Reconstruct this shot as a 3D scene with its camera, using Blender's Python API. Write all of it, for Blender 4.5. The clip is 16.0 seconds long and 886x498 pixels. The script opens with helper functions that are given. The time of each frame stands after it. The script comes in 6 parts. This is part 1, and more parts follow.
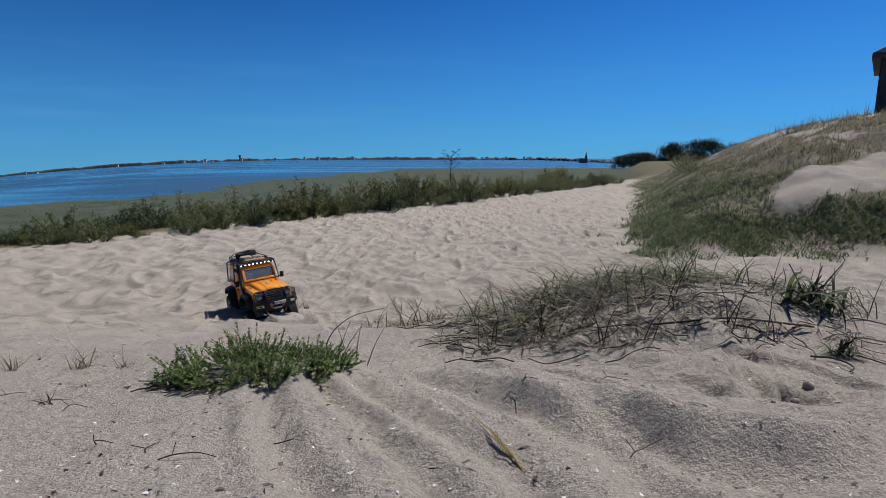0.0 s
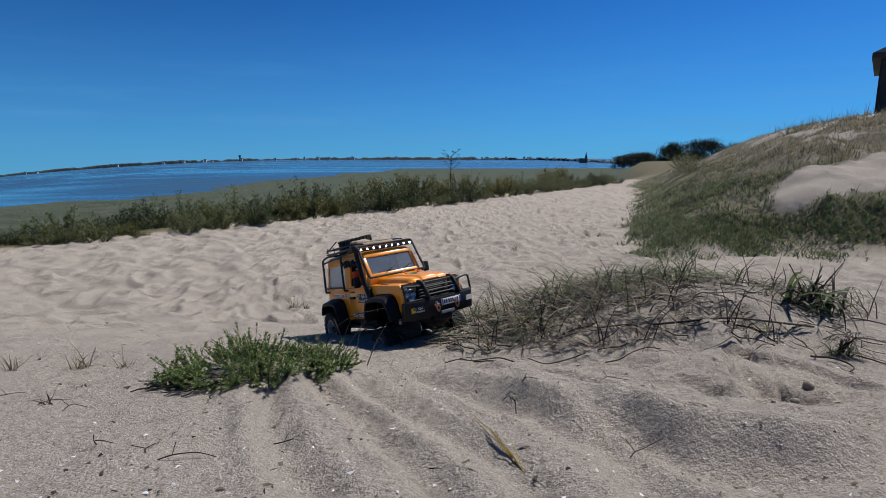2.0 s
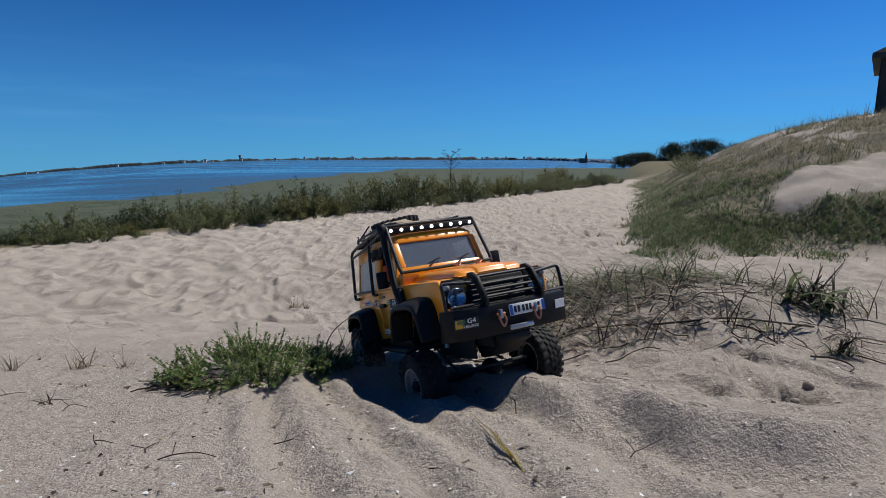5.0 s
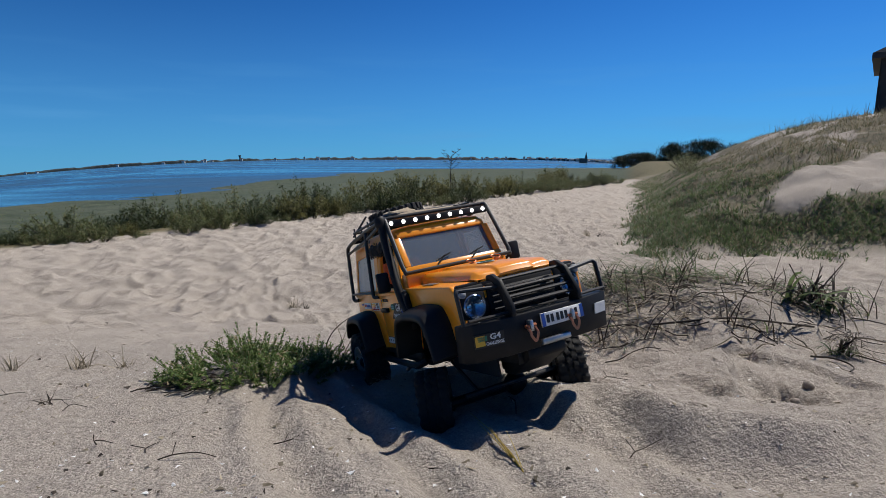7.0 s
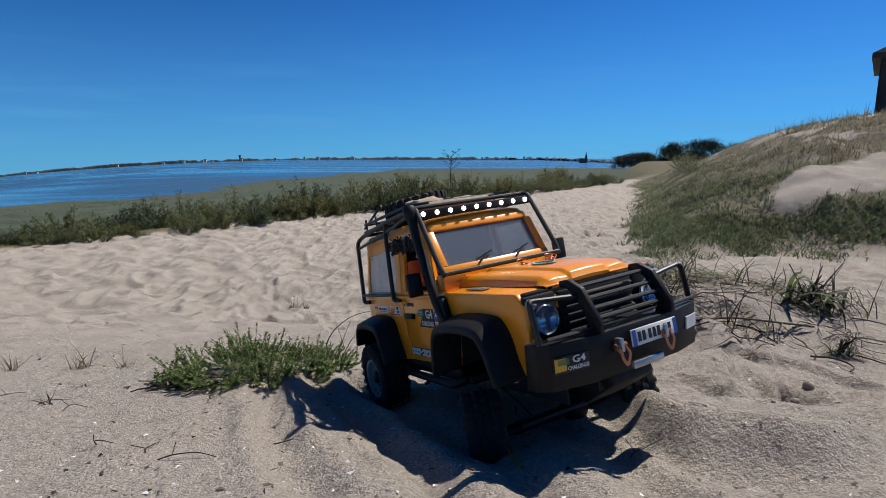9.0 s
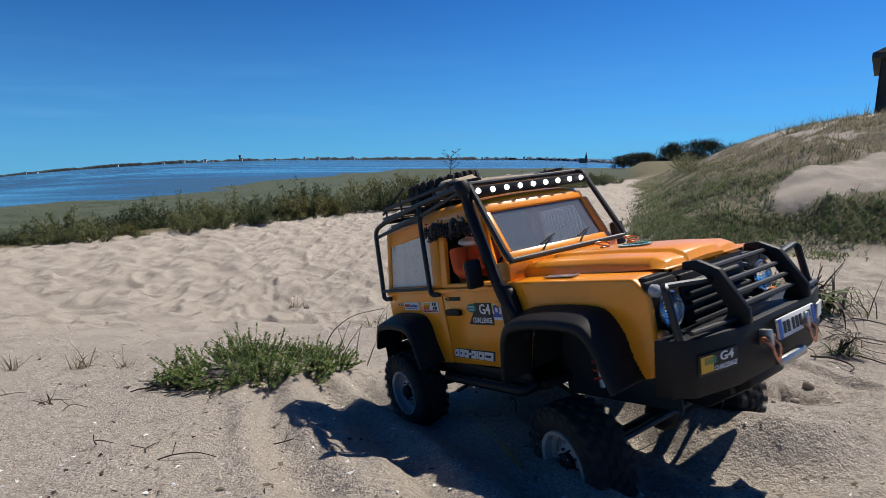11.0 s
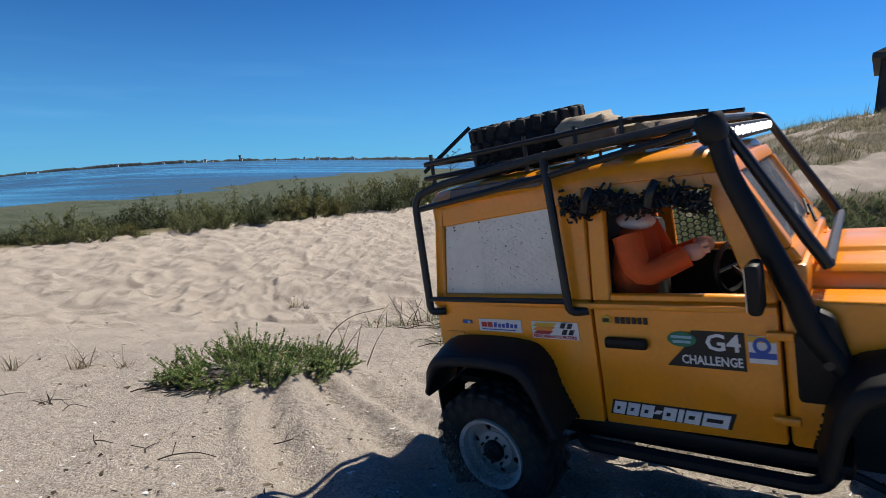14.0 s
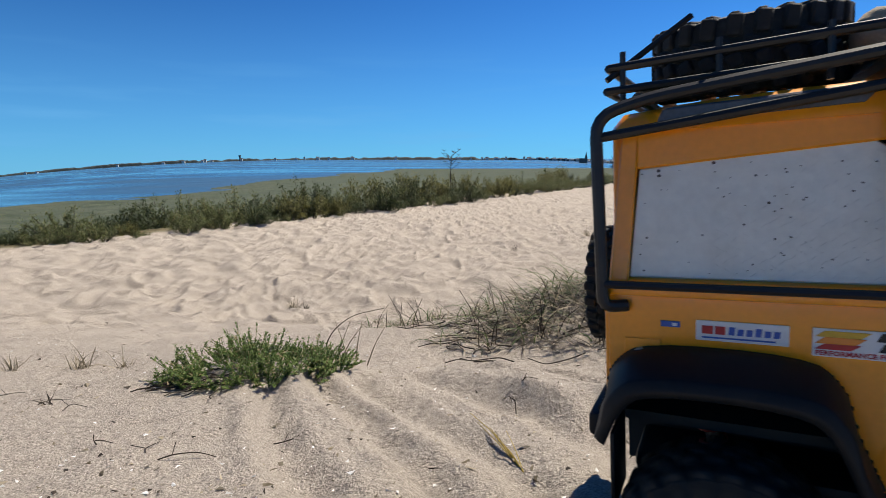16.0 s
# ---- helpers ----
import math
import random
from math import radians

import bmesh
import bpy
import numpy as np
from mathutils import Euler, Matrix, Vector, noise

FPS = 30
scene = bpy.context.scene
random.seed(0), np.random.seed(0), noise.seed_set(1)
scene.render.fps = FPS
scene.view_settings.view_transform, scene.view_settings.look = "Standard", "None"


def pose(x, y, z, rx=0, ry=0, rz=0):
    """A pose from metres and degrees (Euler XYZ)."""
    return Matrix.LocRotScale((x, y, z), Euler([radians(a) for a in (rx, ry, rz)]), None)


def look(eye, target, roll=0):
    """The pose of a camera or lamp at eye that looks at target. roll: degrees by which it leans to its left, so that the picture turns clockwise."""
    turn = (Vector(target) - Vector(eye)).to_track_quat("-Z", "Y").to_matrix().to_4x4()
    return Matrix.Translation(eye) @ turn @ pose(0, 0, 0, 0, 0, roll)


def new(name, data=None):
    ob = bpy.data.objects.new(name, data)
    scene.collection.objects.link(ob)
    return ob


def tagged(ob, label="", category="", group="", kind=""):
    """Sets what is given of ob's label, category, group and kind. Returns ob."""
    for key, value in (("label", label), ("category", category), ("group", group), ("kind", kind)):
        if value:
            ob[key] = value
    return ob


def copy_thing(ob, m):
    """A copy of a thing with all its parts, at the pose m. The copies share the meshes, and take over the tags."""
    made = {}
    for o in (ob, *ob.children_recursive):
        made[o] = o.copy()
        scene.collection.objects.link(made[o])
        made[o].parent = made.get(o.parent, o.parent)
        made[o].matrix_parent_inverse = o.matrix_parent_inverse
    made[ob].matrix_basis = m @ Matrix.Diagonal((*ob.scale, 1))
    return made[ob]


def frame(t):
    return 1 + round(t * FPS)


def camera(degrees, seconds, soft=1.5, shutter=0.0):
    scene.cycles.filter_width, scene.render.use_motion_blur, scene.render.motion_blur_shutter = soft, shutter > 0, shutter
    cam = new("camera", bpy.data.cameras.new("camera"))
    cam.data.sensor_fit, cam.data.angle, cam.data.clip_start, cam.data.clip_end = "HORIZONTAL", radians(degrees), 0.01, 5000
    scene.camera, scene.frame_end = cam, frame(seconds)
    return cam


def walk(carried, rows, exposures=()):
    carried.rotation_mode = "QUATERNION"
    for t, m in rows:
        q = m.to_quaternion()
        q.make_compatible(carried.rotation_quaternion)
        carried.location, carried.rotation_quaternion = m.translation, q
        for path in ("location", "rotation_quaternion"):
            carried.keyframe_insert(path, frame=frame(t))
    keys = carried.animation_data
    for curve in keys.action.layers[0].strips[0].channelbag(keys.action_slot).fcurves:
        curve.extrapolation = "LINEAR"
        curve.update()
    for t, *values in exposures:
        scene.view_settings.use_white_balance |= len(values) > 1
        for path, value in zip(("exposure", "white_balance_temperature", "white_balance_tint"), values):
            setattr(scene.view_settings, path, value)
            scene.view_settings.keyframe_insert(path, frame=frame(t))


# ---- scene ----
# camera: it stands still just above the sand
cam = camera(79.06, 16.0, soft=0.8, shutter=0.35)
EYE = Vector((0.0, 0.0, 1.0))
TILT = 80.32
STAND = pose(EYE.x, EYE.y, EYE.z, TILT, 0, 0)
walk(cam, [(0.0, STAND), (16.0, STAND)],
     [(0.0, -0.10, 6350, 10), (4.0, -0.08, 6400, 10), (7.0, 0.0, 6500, 10), (9.0, 0.08, 6550, 10), (12.5, 0.30, 6900, 10), (14.5, 0.38, 7050, 10), (16.0, 0.46, 7150, 10)])

# ---- world and sun ----
SUN_ELEV, SUN_AZ = radians(56), radians(50)   # azimuth: clockwise from +y towards +x
world = bpy.data.worlds.new("sky")
scene.world = world
world.use_nodes = True
wn, wl = world.node_tree.nodes, world.node_tree.links
wn.clear()
w_out, w_bg, w_sky = wn.new("ShaderNodeOutputWorld"), wn.new("ShaderNodeBackground"), wn.new("ShaderNodeTexSky")
w_tc, w_add, w_nrm = wn.new("ShaderNodeTexCoord"), wn.new("ShaderNodeVectorMath"), wn.new("ShaderNodeVectorMath")
w_add.operation, w_nrm.operation = "ADD", "NORMALIZE"
w_add.inputs[1].default_value = (0, 0, 0.06)
w_sky.sky_type, w_sky.sun_disc = "NISHITA", False
w_sky.sun_elevation, w_sky.sun_rotation = SUN_ELEV, SUN_AZ
w_sky.air_density, w_sky.dust_density, w_sky.ozone_density = 1.0, 0.1, 6.0
w_bg.inputs[1].default_value = 1.0
w_dim, w_gam, w_tint = wn.new("ShaderNodeVectorMath"), wn.new("ShaderNodeGamma"), wn.new("ShaderNodeVectorMath")
w_dim.operation, w_tint.operation = "MULTIPLY", "MULTIPLY"
w_dim.inputs[1].default_value = (0.1, 0.1, 0.1)
w_gam.inputs[1].default_value = 1.6
w_tint.inputs[1].default_value = (0.31, 0.90, 1.16)
wl.new(w_tc.outputs["Generated"], w_add.inputs[0])
wl.new(w_add.outputs[0], w_nrm.inputs[0])
wl.new(w_nrm.outputs[0], w_sky.inputs[0])
wl.new(w_sky.outputs[0], w_dim.inputs[0])
wl.new(w_dim.outputs[0], w_gam.inputs[0])
wl.new(w_gam.outputs[0], w_tint.inputs[0])
# pale haze low over the horizon, with a few thin streaks of cloud
w_sep, w_band, w_haze = wn.new("ShaderNodeSeparateXYZ"), wn.new("ShaderNodeMapRange"), wn.new("ShaderNodeMix")
w_map, w_noise, w_wisp, w_low = wn.new("ShaderNodeMapping"), wn.new("ShaderNodeTexNoise"), wn.new("ShaderNodeMapRange"), wn.new("ShaderNodeMapRange")
w_mul, w_sum, w_sq = wn.new("ShaderNodeMath"), wn.new("ShaderNodeMath"), wn.new("ShaderNodeMath")
w_mul.operation, w_sum.operation, w_sq.operation = "MULTIPLY", "ADD", "POWER"
w_sq.inputs[1].default_value = 1.7
w_haze.data_type = "RGBA"
w_haze.inputs["B"].default_value = (0.105, 0.345, 0.67, 1)
for node, lo, hi, a, b in ((w_band, -0.06, 0.34, 0.85, 0.0), (w_wisp, 0.52, 0.72, 0.0, 0.22), (w_low, 0.06, 0.20, 1.0, 0.0)):
    for key, value in (("From Min", lo), ("From Max", hi), ("To Min", a), ("To Max", b)):
        node.inputs[key].default_value = value
w_map.inputs["Scale"].default_value = (1.6, 1.6, 16.0)
w_noise.inputs["Scale"].default_value, w_noise.inputs["Detail"].default_value = 2.2, 5
wl.new(w_tc.outputs["Generated"], w_sep.inputs[0])
wl.new(w_tc.outputs["Generated"], w_map.inputs["Vector"])
wl.new(w_map.outputs[0], w_noise.inputs["Vector"])
wl.new(w_noise.outputs["Fac"], w_wisp.inputs["Value"])
wl.new(w_sep.outputs["Z"], w_band.inputs["Value"])
wl.new(w_sep.outputs["Z"], w_low.inputs["Value"])
wl.new(w_band.outputs[0], w_sq.inputs[0])
wl.new(w_wisp.outputs[0], w_mul.inputs[0])
wl.new(w_low.outputs[0], w_mul.inputs[1])
wl.new(w_mul.outputs[0], w_sum.inputs[0])
wl.new(w_sq.outputs[0], w_sum.inputs[1])
w_sum.use_clamp = True
wl.new(w_sum.outputs[0], w_haze.inputs["Factor"])
wl.new(w_tint.outputs[0], w_haze.inputs["A"])
wl.new(w_haze.outputs["Result"], w_bg.inputs[0])
wl.new(w_bg.outputs[0], w_out.inputs[0])
sun_data = bpy.data.lights.new("sun", "SUN")
sun_data.energy, sun_data.angle, sun_data.color = 5.0, radians(0.6), (1.0, 0.95, 0.87)
sun = new("sun", sun_data)
SUN_DIR = Vector((math.sin(SUN_AZ) * math.cos(SUN_ELEV), math.cos(SUN_AZ) * math.cos(SUN_ELEV), math.sin(SUN_ELEV)))
sun.matrix_basis = look(SUN_DIR * 50, (0, 0, 0))


# ---- the lie of the land ----
def hash2(i, j, seed):
    v = np.sin(i * 127.1 + j * 311.7 + seed * 74.7) * 43758.5453
    return v - np.floor(v)


def vnoise(x, y, seed=0):
    """Smooth value noise from -1 to 1."""
    i, j = np.floor(x), np.floor(y)
    fx, fy = x - i, y - j
    fx, fy = fx * fx * fx * (fx * (fx * 6 - 15) + 10), fy * fy * fy * (fy * (fy * 6 - 15) + 10)
    a, b = hash2(i, j, seed), hash2(i + 1, j, seed)
    c, d = hash2(i, j + 1, seed), hash2(i + 1, j + 1, seed)
    return 2 * (a + (b - a) * fx + (c - a) * fy + (a - b - c + d) * fx * fy) - 1


def fbm(x, y, octaves=3, seed=0):
    v, amp = 0.0, 1.0
    for o in range(octaves):
        v, amp, x, y = v + amp * vnoise(x, y, seed + o), amp * 0.5, x * 2.03 + 7.1, y * 2.03 + 3.7
    return v


def smax(a, b, k):
    return 0.5 * (a + b + np.sqrt((a - b) ** 2 + k * k))


def smin(a, b, k):
    return -smax(-a, -b, k)


def sstep(a, b, v):
    t = np.clip((v - a) / (b - a), 0, 1)
    return t * t * (3 - 2 * t)


def bow(x, y):
    """How far the low shore of the bay dips away to the west, per metre of distance."""
    u = x / np.maximum(y, 1.0)
    return 0.041 * (np.clip(-0.23 - u, 0, 1.6) / 0.745) ** 2


def scrub_edge(x):
    """y at which the beach ends and the scrub begins."""
    return np.where(x < 1, 4.7 + 1.3 * (x + 4.6), 11.98 + 1.25 * (x - 1))


def dune_in(x, y):
    """Metres inside the foot of the big dune."""
    return smin(y - 4.2 + 0.25 * vnoise(x * 0.9, y * 0.9, 5), (x - 0.405 * y) * 0.92 + 0.2 * vnoise(x * 0.7, y * 0.7, 6), 0.6)


def bump(x, y, cx, cy, rx, ry, turn=0.0):
    c, s = math.cos(turn), math.sin(turn)
    a, b = (x - cx) * c + (y - cy) * s, -(x - cx) * s + (y - cy) * c
    return np.exp(-(a / rx) ** 2 - (b / ry) ** 2)


def shape(x, y):
    """The land without its small relief."""
    slope = 0.804 - 0.28 * y - 0.006 * (1 - sstep(0.45, 0.8, y))
    z = smax(smin(slope, 0.755 + 0 * y, 0.05), 0.07 - 0.011 * (y - 2.6), 0.08)
    z = smax(z, -0.02 + 0 * y, 0.03)
    # hummock under the dry marram
    z = z + 0.22 * bump(x, y, 0.78, 1.50, 0.72, 0.36, 0.0) + 0.05 * bump(x, y, 0.62, 1.16, 0.30, 0.12, 0.2)
    # little mound of green beach grass, and the bank in front of it
    z = z + 0.035 * bump(x, y, -0.34, 0.88, 0.26, 0.16, 0.35) + 0.022 * bump(x, y, 0.06, 0.86, 0.10, 0.10)
    s = dune_in(x, y)
    z = z + np.where(s > 0, 1.9 * np.sin(np.clip(s / 5.2, 0, 1) * math.pi / 2) ** 1.15, 0) * (1 - 0.8 * sstep(14, 26, y)) * (1 - 0.95 * sstep(11.5, 16, y) * (1 - sstep(7.6, 9.6, x)))
    z = z + 0.085 * fbm(x * 1.5, y * 2.1, 3, 83) * sstep(0.1, 1.0, s) * (1 - sstep(10, 16, y))
    # behind the scrub the land drops to the mud flats, and these to the sea
    e = y - scrub_edge(x)
    z = z - 1.22 * sstep(0.6, 4.0, e) * (1 - sstep(-1, 1, s))
    w = smax(-20 + 0.16 * (y - 21) - x, y - 96 - 0.06 * x, 2.0) + 3.0 * vnoise(x * 0.12, y * 0.12, 3) + 1.2 * vnoise(x * 0.5, y * 0.3, 4)
    z = z - 0.20 * (bump(x, y, -19.0, 27.0, 3.6, 0.42, 0.15) + bump(x, y, -17.5, 34.5, 4.2, 0.55, 0.1)) + 0.03 * vnoise(x * 0.5, y * 0.8, 13) * sstep(3, 6, e)
    z = z - 0.45 * sstep(-2, 9, w) - 2.0 * sstep(130, 200, y)
    return z - np.clip(y - 22, 0, None) * bow(x, y)


RUTS = [  # half width, depth, way
    (0.022, 0.0120, [(-0.33, 0.80), (-0.301, 0.741), (-0.205, 0.547), (-0.121, 0.402), (-0.10, 0.33)]),
    (0.018, 0.0105, [(-0.25, 0.83), (-0.225, 0.778), (-0.119, 0.634), (-0.014, 0.425), (0.02, 0.33)]),
    (0.022, 0.0110, [(-0.16, 0.83), (-0.128, 0.769), (-0.038, 0.661), (0.051, 0.512), (0.095, 0.402), (0.10, 0.33)]),
    (0.019, 0.0088, [(-0.04, 0.85), (0.016, 0.764), (0.13, 0.635), (0.187, 0.512), (0.203, 0.402), (0.21, 0.33)]),
    (0.020, 0.0088, [(0.06, 0.88), (0.119, 0.795), (0.248, 0.69), (0.308, 0.548), (0.417, 0.512), (0.54, 0.521), (0.75, 0.55)]),
    (0.024, 0.0085, [(0.18, 0.70), (0.213, 0.636), (0.228, 0.512), (0.272, 0.438), (0.341, 0.413), (0.442, 0.425), (0.60, 0.44)]),
    (0.016, 0.0100, [(0.178, 0.948), (0.323, 0.789), (0.406, 0.60), (0.475, 0.568), (0.639, 0.623), (0.80, 0.66)]),
    (0.020, 0.0102, [(-1.52, 3.40), (-1.36, 2.90), (-1.05, 2.40), (-0.60, 2.05), (-0.40, 1.70)]),
    (0.020, 0.0102, [(-1.30, 3.45), (-1.12, 2.95), (-0.85, 2.55), (-0.45, 2.20), (-0.15, 1.70)]),
]
HEAP = [(0.12, 0.88), (0.22, 0.66), (0.34, 0.52), (0.46, 0.41), (0.55, 0.30)]
BANK = [(0.0, 0.78), (0.15, 0.70), (0.255, 0.585), (0.31, 0.52), (0.40, 0.47), (0.56, 0.52), (0.75, 0.60)]


def way_dist(x, y, way):
    best = np.full(np.shape(x), 9.0)
    for (ax, ay), (bx, by) in zip(way, way[1:]):
        dx, dy = bx - ax, by - ay
        t = np.clip(((x - ax) * dx + (y - ay) * dy) / (dx * dx + dy * dy), 0, 1)
        best = np.minimum(best, np.hypot(x - ax - t * dx, y - ay - t * dy))
    return best


def relief(x, y):
    """Footprints, wind ripples and wheel tracks in the sand."""
    e = y - scrub_edge(x)
    beach = (1 - sstep(-0.3, 0.5, e)) * (1 - sstep(-0.6, 0.6, dune_in(x, y)))
    prints = 1 - np.abs(vnoise(x * 5.2 + 0.9 * vnoise(x * 2, y * 2, 8), y * 6.4 + 0.9 * vnoise(x * 2.3, y * 2.1, 9), 11))
    d = beach * sstep(1.3, 2.6, y) * (0.036 * (prints ** 2 - 0.85) + 0.022 * fbm(x * 7, y * 8, 3, 15))
    d = d + 0.012 * fbm(x * 2.2, y * 2.2, 2, 21) * sstep(0.3, 1.0, y)
    near = 1 - sstep(1.4, 2.6, y)
    d = d + near * (0.0045 * fbm(x * 11, y * 11, 3, 31) + 0.0022 * fbm(x * 55, y * 55, 2, 41))
    wob = 0.008 * vnoise(x * 17, y * 17, 51)
    for w, depth, way in RUTS:
        q = np.abs(way_dist(x, y, way) + wob)
        d = d - depth * np.exp(-(q / w) ** 2) + 0.55 * depth * np.exp(-((q - 2.0 * w) / (0.8 * w)) ** 2)
    # broken crust below the marram, and the trampled hollow in front of it
    q = y - 0.805 - 0.125 * sstep(0.50, 0.66, x) + 0.20 * sstep(0.72, 0.86, x) - 0.020 * np.sin(x * 21) + 0.022 * vnoise(x * 13, y * 13, 61) + 0.020 * vnoise(x * 30, y * 30, 62) + 0.008 * vnoise(x * 75, y * 75, 67)
    d = d + (0.023 + 0.014 * vnoise(x * 9, y * 9, 66)) * sstep(0.0, 0.034, q) * (1 - sstep(0.08, 0.22, q)) * sstep(0.38, 0.46, x) * (1 - sstep(0.72, 0.88, x))
    rough = bump(x, y, 0.62, 0.80, 0.13, 0.075)
    d = d - 0.042 * rough + rough * (0.014 * fbm(x * 34, y * 34, 3, 63) + 0.006 * fbm(x * 90, y * 90, 2, 64))
    # broad low heap along the line that the left-hand wheels take
    d = d + 0.024 * np.exp(-(way_dist(x, y, HEAP) / 0.085) ** 2)
    # bank of loose sand that the wheels plough through
    q = way_dist(x, y, BANK) + 0.4 * wob
    d = d + 0.030 * np.exp(-(q / 0.045) ** 2) * sstep(-0.02, 0.16, x) * (1 - 0.5 * sstep(0.34, 0.5, x))
    d = d + 0.012 * bump(x, y, 0.55, 1.20, 0.45, 0.25) * fbm(x * 16, y * 16, 3, 65)
    return d


D = 1.1585  # metres of ground for a unit of the plan, along y


def height(x, y):
    x, y = np.asarray(x, float), np.asarray(y, float)
    # loose sand heaped up where the wheels dig, close to the camera
    k = 1 - 0.085 * (1 - sstep(0.52, 0.95, y)) * (1 - 0.6 * sstep(0.10, 0.24, x))
    x, y = x / k, y / k / D
    return 1 + k * (shape(x, y) + relief(x, y) - 1)


def ground_z(x, y):
    return float(height(np.array([x]), np.array([y]))[0])


# ---- materials ----
def mat(name, color, rough=0.6, metal=0.0, spec=0.5, var=0.0, scale=40.0, bump_at=0.0, coat=0.0, dust=0.0, tint=None):
    """A node material: colour broken up at two scales, dusty where dust is set, with fine relief."""
    m = bpy.data.materials.new(name)
    m.use_nodes = True
    nt = m.node_tree
    N, L = nt.nodes, nt.links
    p = N["Principled BSDF"]
    p.inputs["Base Color"].default_value = (*color, 1)
    p.inputs["Roughness"].default_value = rough
    p.inputs["Metallic"].default_value = metal
    p.inputs["Specular IOR Level"].default_value = spec
    p.inputs["Coat Weight"].default_value = coat
    p.inputs["Coat Roughness"].default_value = 0.15
    if var or dust or bump_at:
        tc = N.new("ShaderNodeTexCoord")
        n1 = N.new("ShaderNodeTexNoise")
        n1.inputs["Scale"].default_value, n1.inputs["Detail"].default_value = scale, 5
        n2 = N.new("ShaderNodeTexNoise")
        n2.inputs["Scale"].default_value, n2.inputs["Detail"].default_value = scale * 9, 3
        L.new(tc.outputs["Object"], n1.inputs["Vector"])
        L.new(tc.outputs["Object"], n2.inputs["Vector"])
        other = tint or tuple(c * (1 - var) for c in color)
        mix = N.new("ShaderNodeMix")
        mix.data_type = "RGBA"
        mix.inputs["A"].default_value = (*color, 1)
        mix.inputs["B"].default_value = (*other, 1)
        r1 = N.new("ShaderNodeMapRange")
        r1.inputs["From Min"].default_value, r1.inputs["From Max"].default_value = 0.35, 0.7
        add = N.new("ShaderNodeMath")
        add.operation = "MULTIPLY_ADD"
        add.inputs[1].default_value = 0.5
        L.new(n2.outputs["Fac"], add.inputs[0])
        half = N.new("ShaderNodeMath")
        half.operation = "MULTIPLY"
        half.inputs[1].default_value = 0.55
        L.new(n1.outputs["Fac"], half.inputs[0])
        L.new(half.outputs[0], add.inputs[2])
        L.new(add.outputs[0], r1.inputs["Value"])
        L.new(r1.outputs[0], mix.inputs["Factor"])
        last = mix.outputs["Result"]
        if dust:
            mx = N.new("ShaderNodeMix")
            mx.data_type = "RGBA"
            mx.inputs["B"].default_value = (0.42, 0.36, 0.28, 1)
            r2 = N.new("ShaderNodeMapRange")
            r2.inputs["From Min"].default_value, r2.inputs["From Max"].default_value = 0.5, 0.85
            r2.inputs["To Max"].default_value = dust
            L.new(n1.outputs["Fac"], r2.inputs["Value"])
            L.new(r2.outputs[0], mx.inputs["Factor"])
            L.new(last, mx.inputs["A"])
            last = mx.outputs["Result"]
        L.new(last, p.inputs["Base Color"])
        if bump_at:
            b = N.new("ShaderNodeBump")
            b.inputs["Strength"].default_value, b.inputs["Distance"].default_value = 0.6, bump_at
            L.new(n2.outputs["Fac"], b.inputs["Height"])
            L.new(b.outputs[0], p.inputs["Normal"])
    return m


def glow(name, color, strength):
    m = mat(name, color)
    p = m.node_tree.nodes["Principled BSDF"]
    p.inputs["Emission Color"].default_value = (*color, 1)
    p.inputs["Emission Strength"].default_value = strength
    return m


def glass(name, color, rough=0.02, ior=1.2):
    m = mat(name, color, rough)
    p = m.node_tree.nodes["Principled BSDF"]
    p.inputs["Transmission Weight"].default_value = 1.0
    p.inputs["IOR"].default_value = ior
    return m


ORANGE = mat("orange_paint", (0.95, 0.330, 0.012), 0.30, var=0.12, scale=30, coat=0.4, dust=0.10)
BLACK = mat("black_plastic", (0.009, 0.009, 0.010), 0.55, var=0.4, scale=60, dust=0.025, spec=0.3)
SATIN = mat("black_steel_tube", (0.012, 0.012, 0.013), 0.46, var=0.3, scale=80, dust=0.03)
RUBBER = mat("tyre_rubber", (0.014, 0.014, 0.014), 0.8, var=0.4, scale=70, dust=0.12, bump_at=0.0006)
INSIDE = mat("dark_interior", (0.02, 0.02, 0.02), 0.8, var=0.3, scale=50)
STEEL = mat("bare_steel", (0.55, 0.54, 0.52), 0.35, metal=0.9, var=0.3, scale=80)
RIM = mat("pale_grey_rim", (0.62, 0.59, 0.53), 0.55, var=0.35, scale=90, dust=0.5)
# steel with the shade under the car put into its colour, plus dust
SHADESTEEL = mat("shaded_steel", (0.06, 0.06, 0.06), 0.5, metal=0.5, var=0.4, scale=80, dust=0.1)
PLATE_ALU = mat("dusty_aluminium", (0.78, 0.74, 0.66), 0.45, metal=0.2, var=0.15, scale=22, dust=0.3)
SPOT = mat("mud_spot", (0.12, 0.10, 0.08), 0.9, var=0.3)
WHITE = mat("white_print", (0.78, 0.78, 0.76), 0.5, var=0.12, scale=120)
INK = mat("black_print", (0.012, 0.012, 0.012), 0.5, var=0.2, scale=120)
BLUE = mat("blue_print", (0.03, 0.10, 0.42), 0.5, var=0.2, scale=120)
RED = mat("red_print", (0.55, 0.03, 0.03), 0.5, var=0.2, scale=120)
YELLOW = mat("yellow_print", (0.78, 0.45, 0.04), 0.5, var=0.2, scale=120)
GREENP = mat("green_print", (0.02, 0.20, 0.11), 0.5, var=0.2, scale=120)
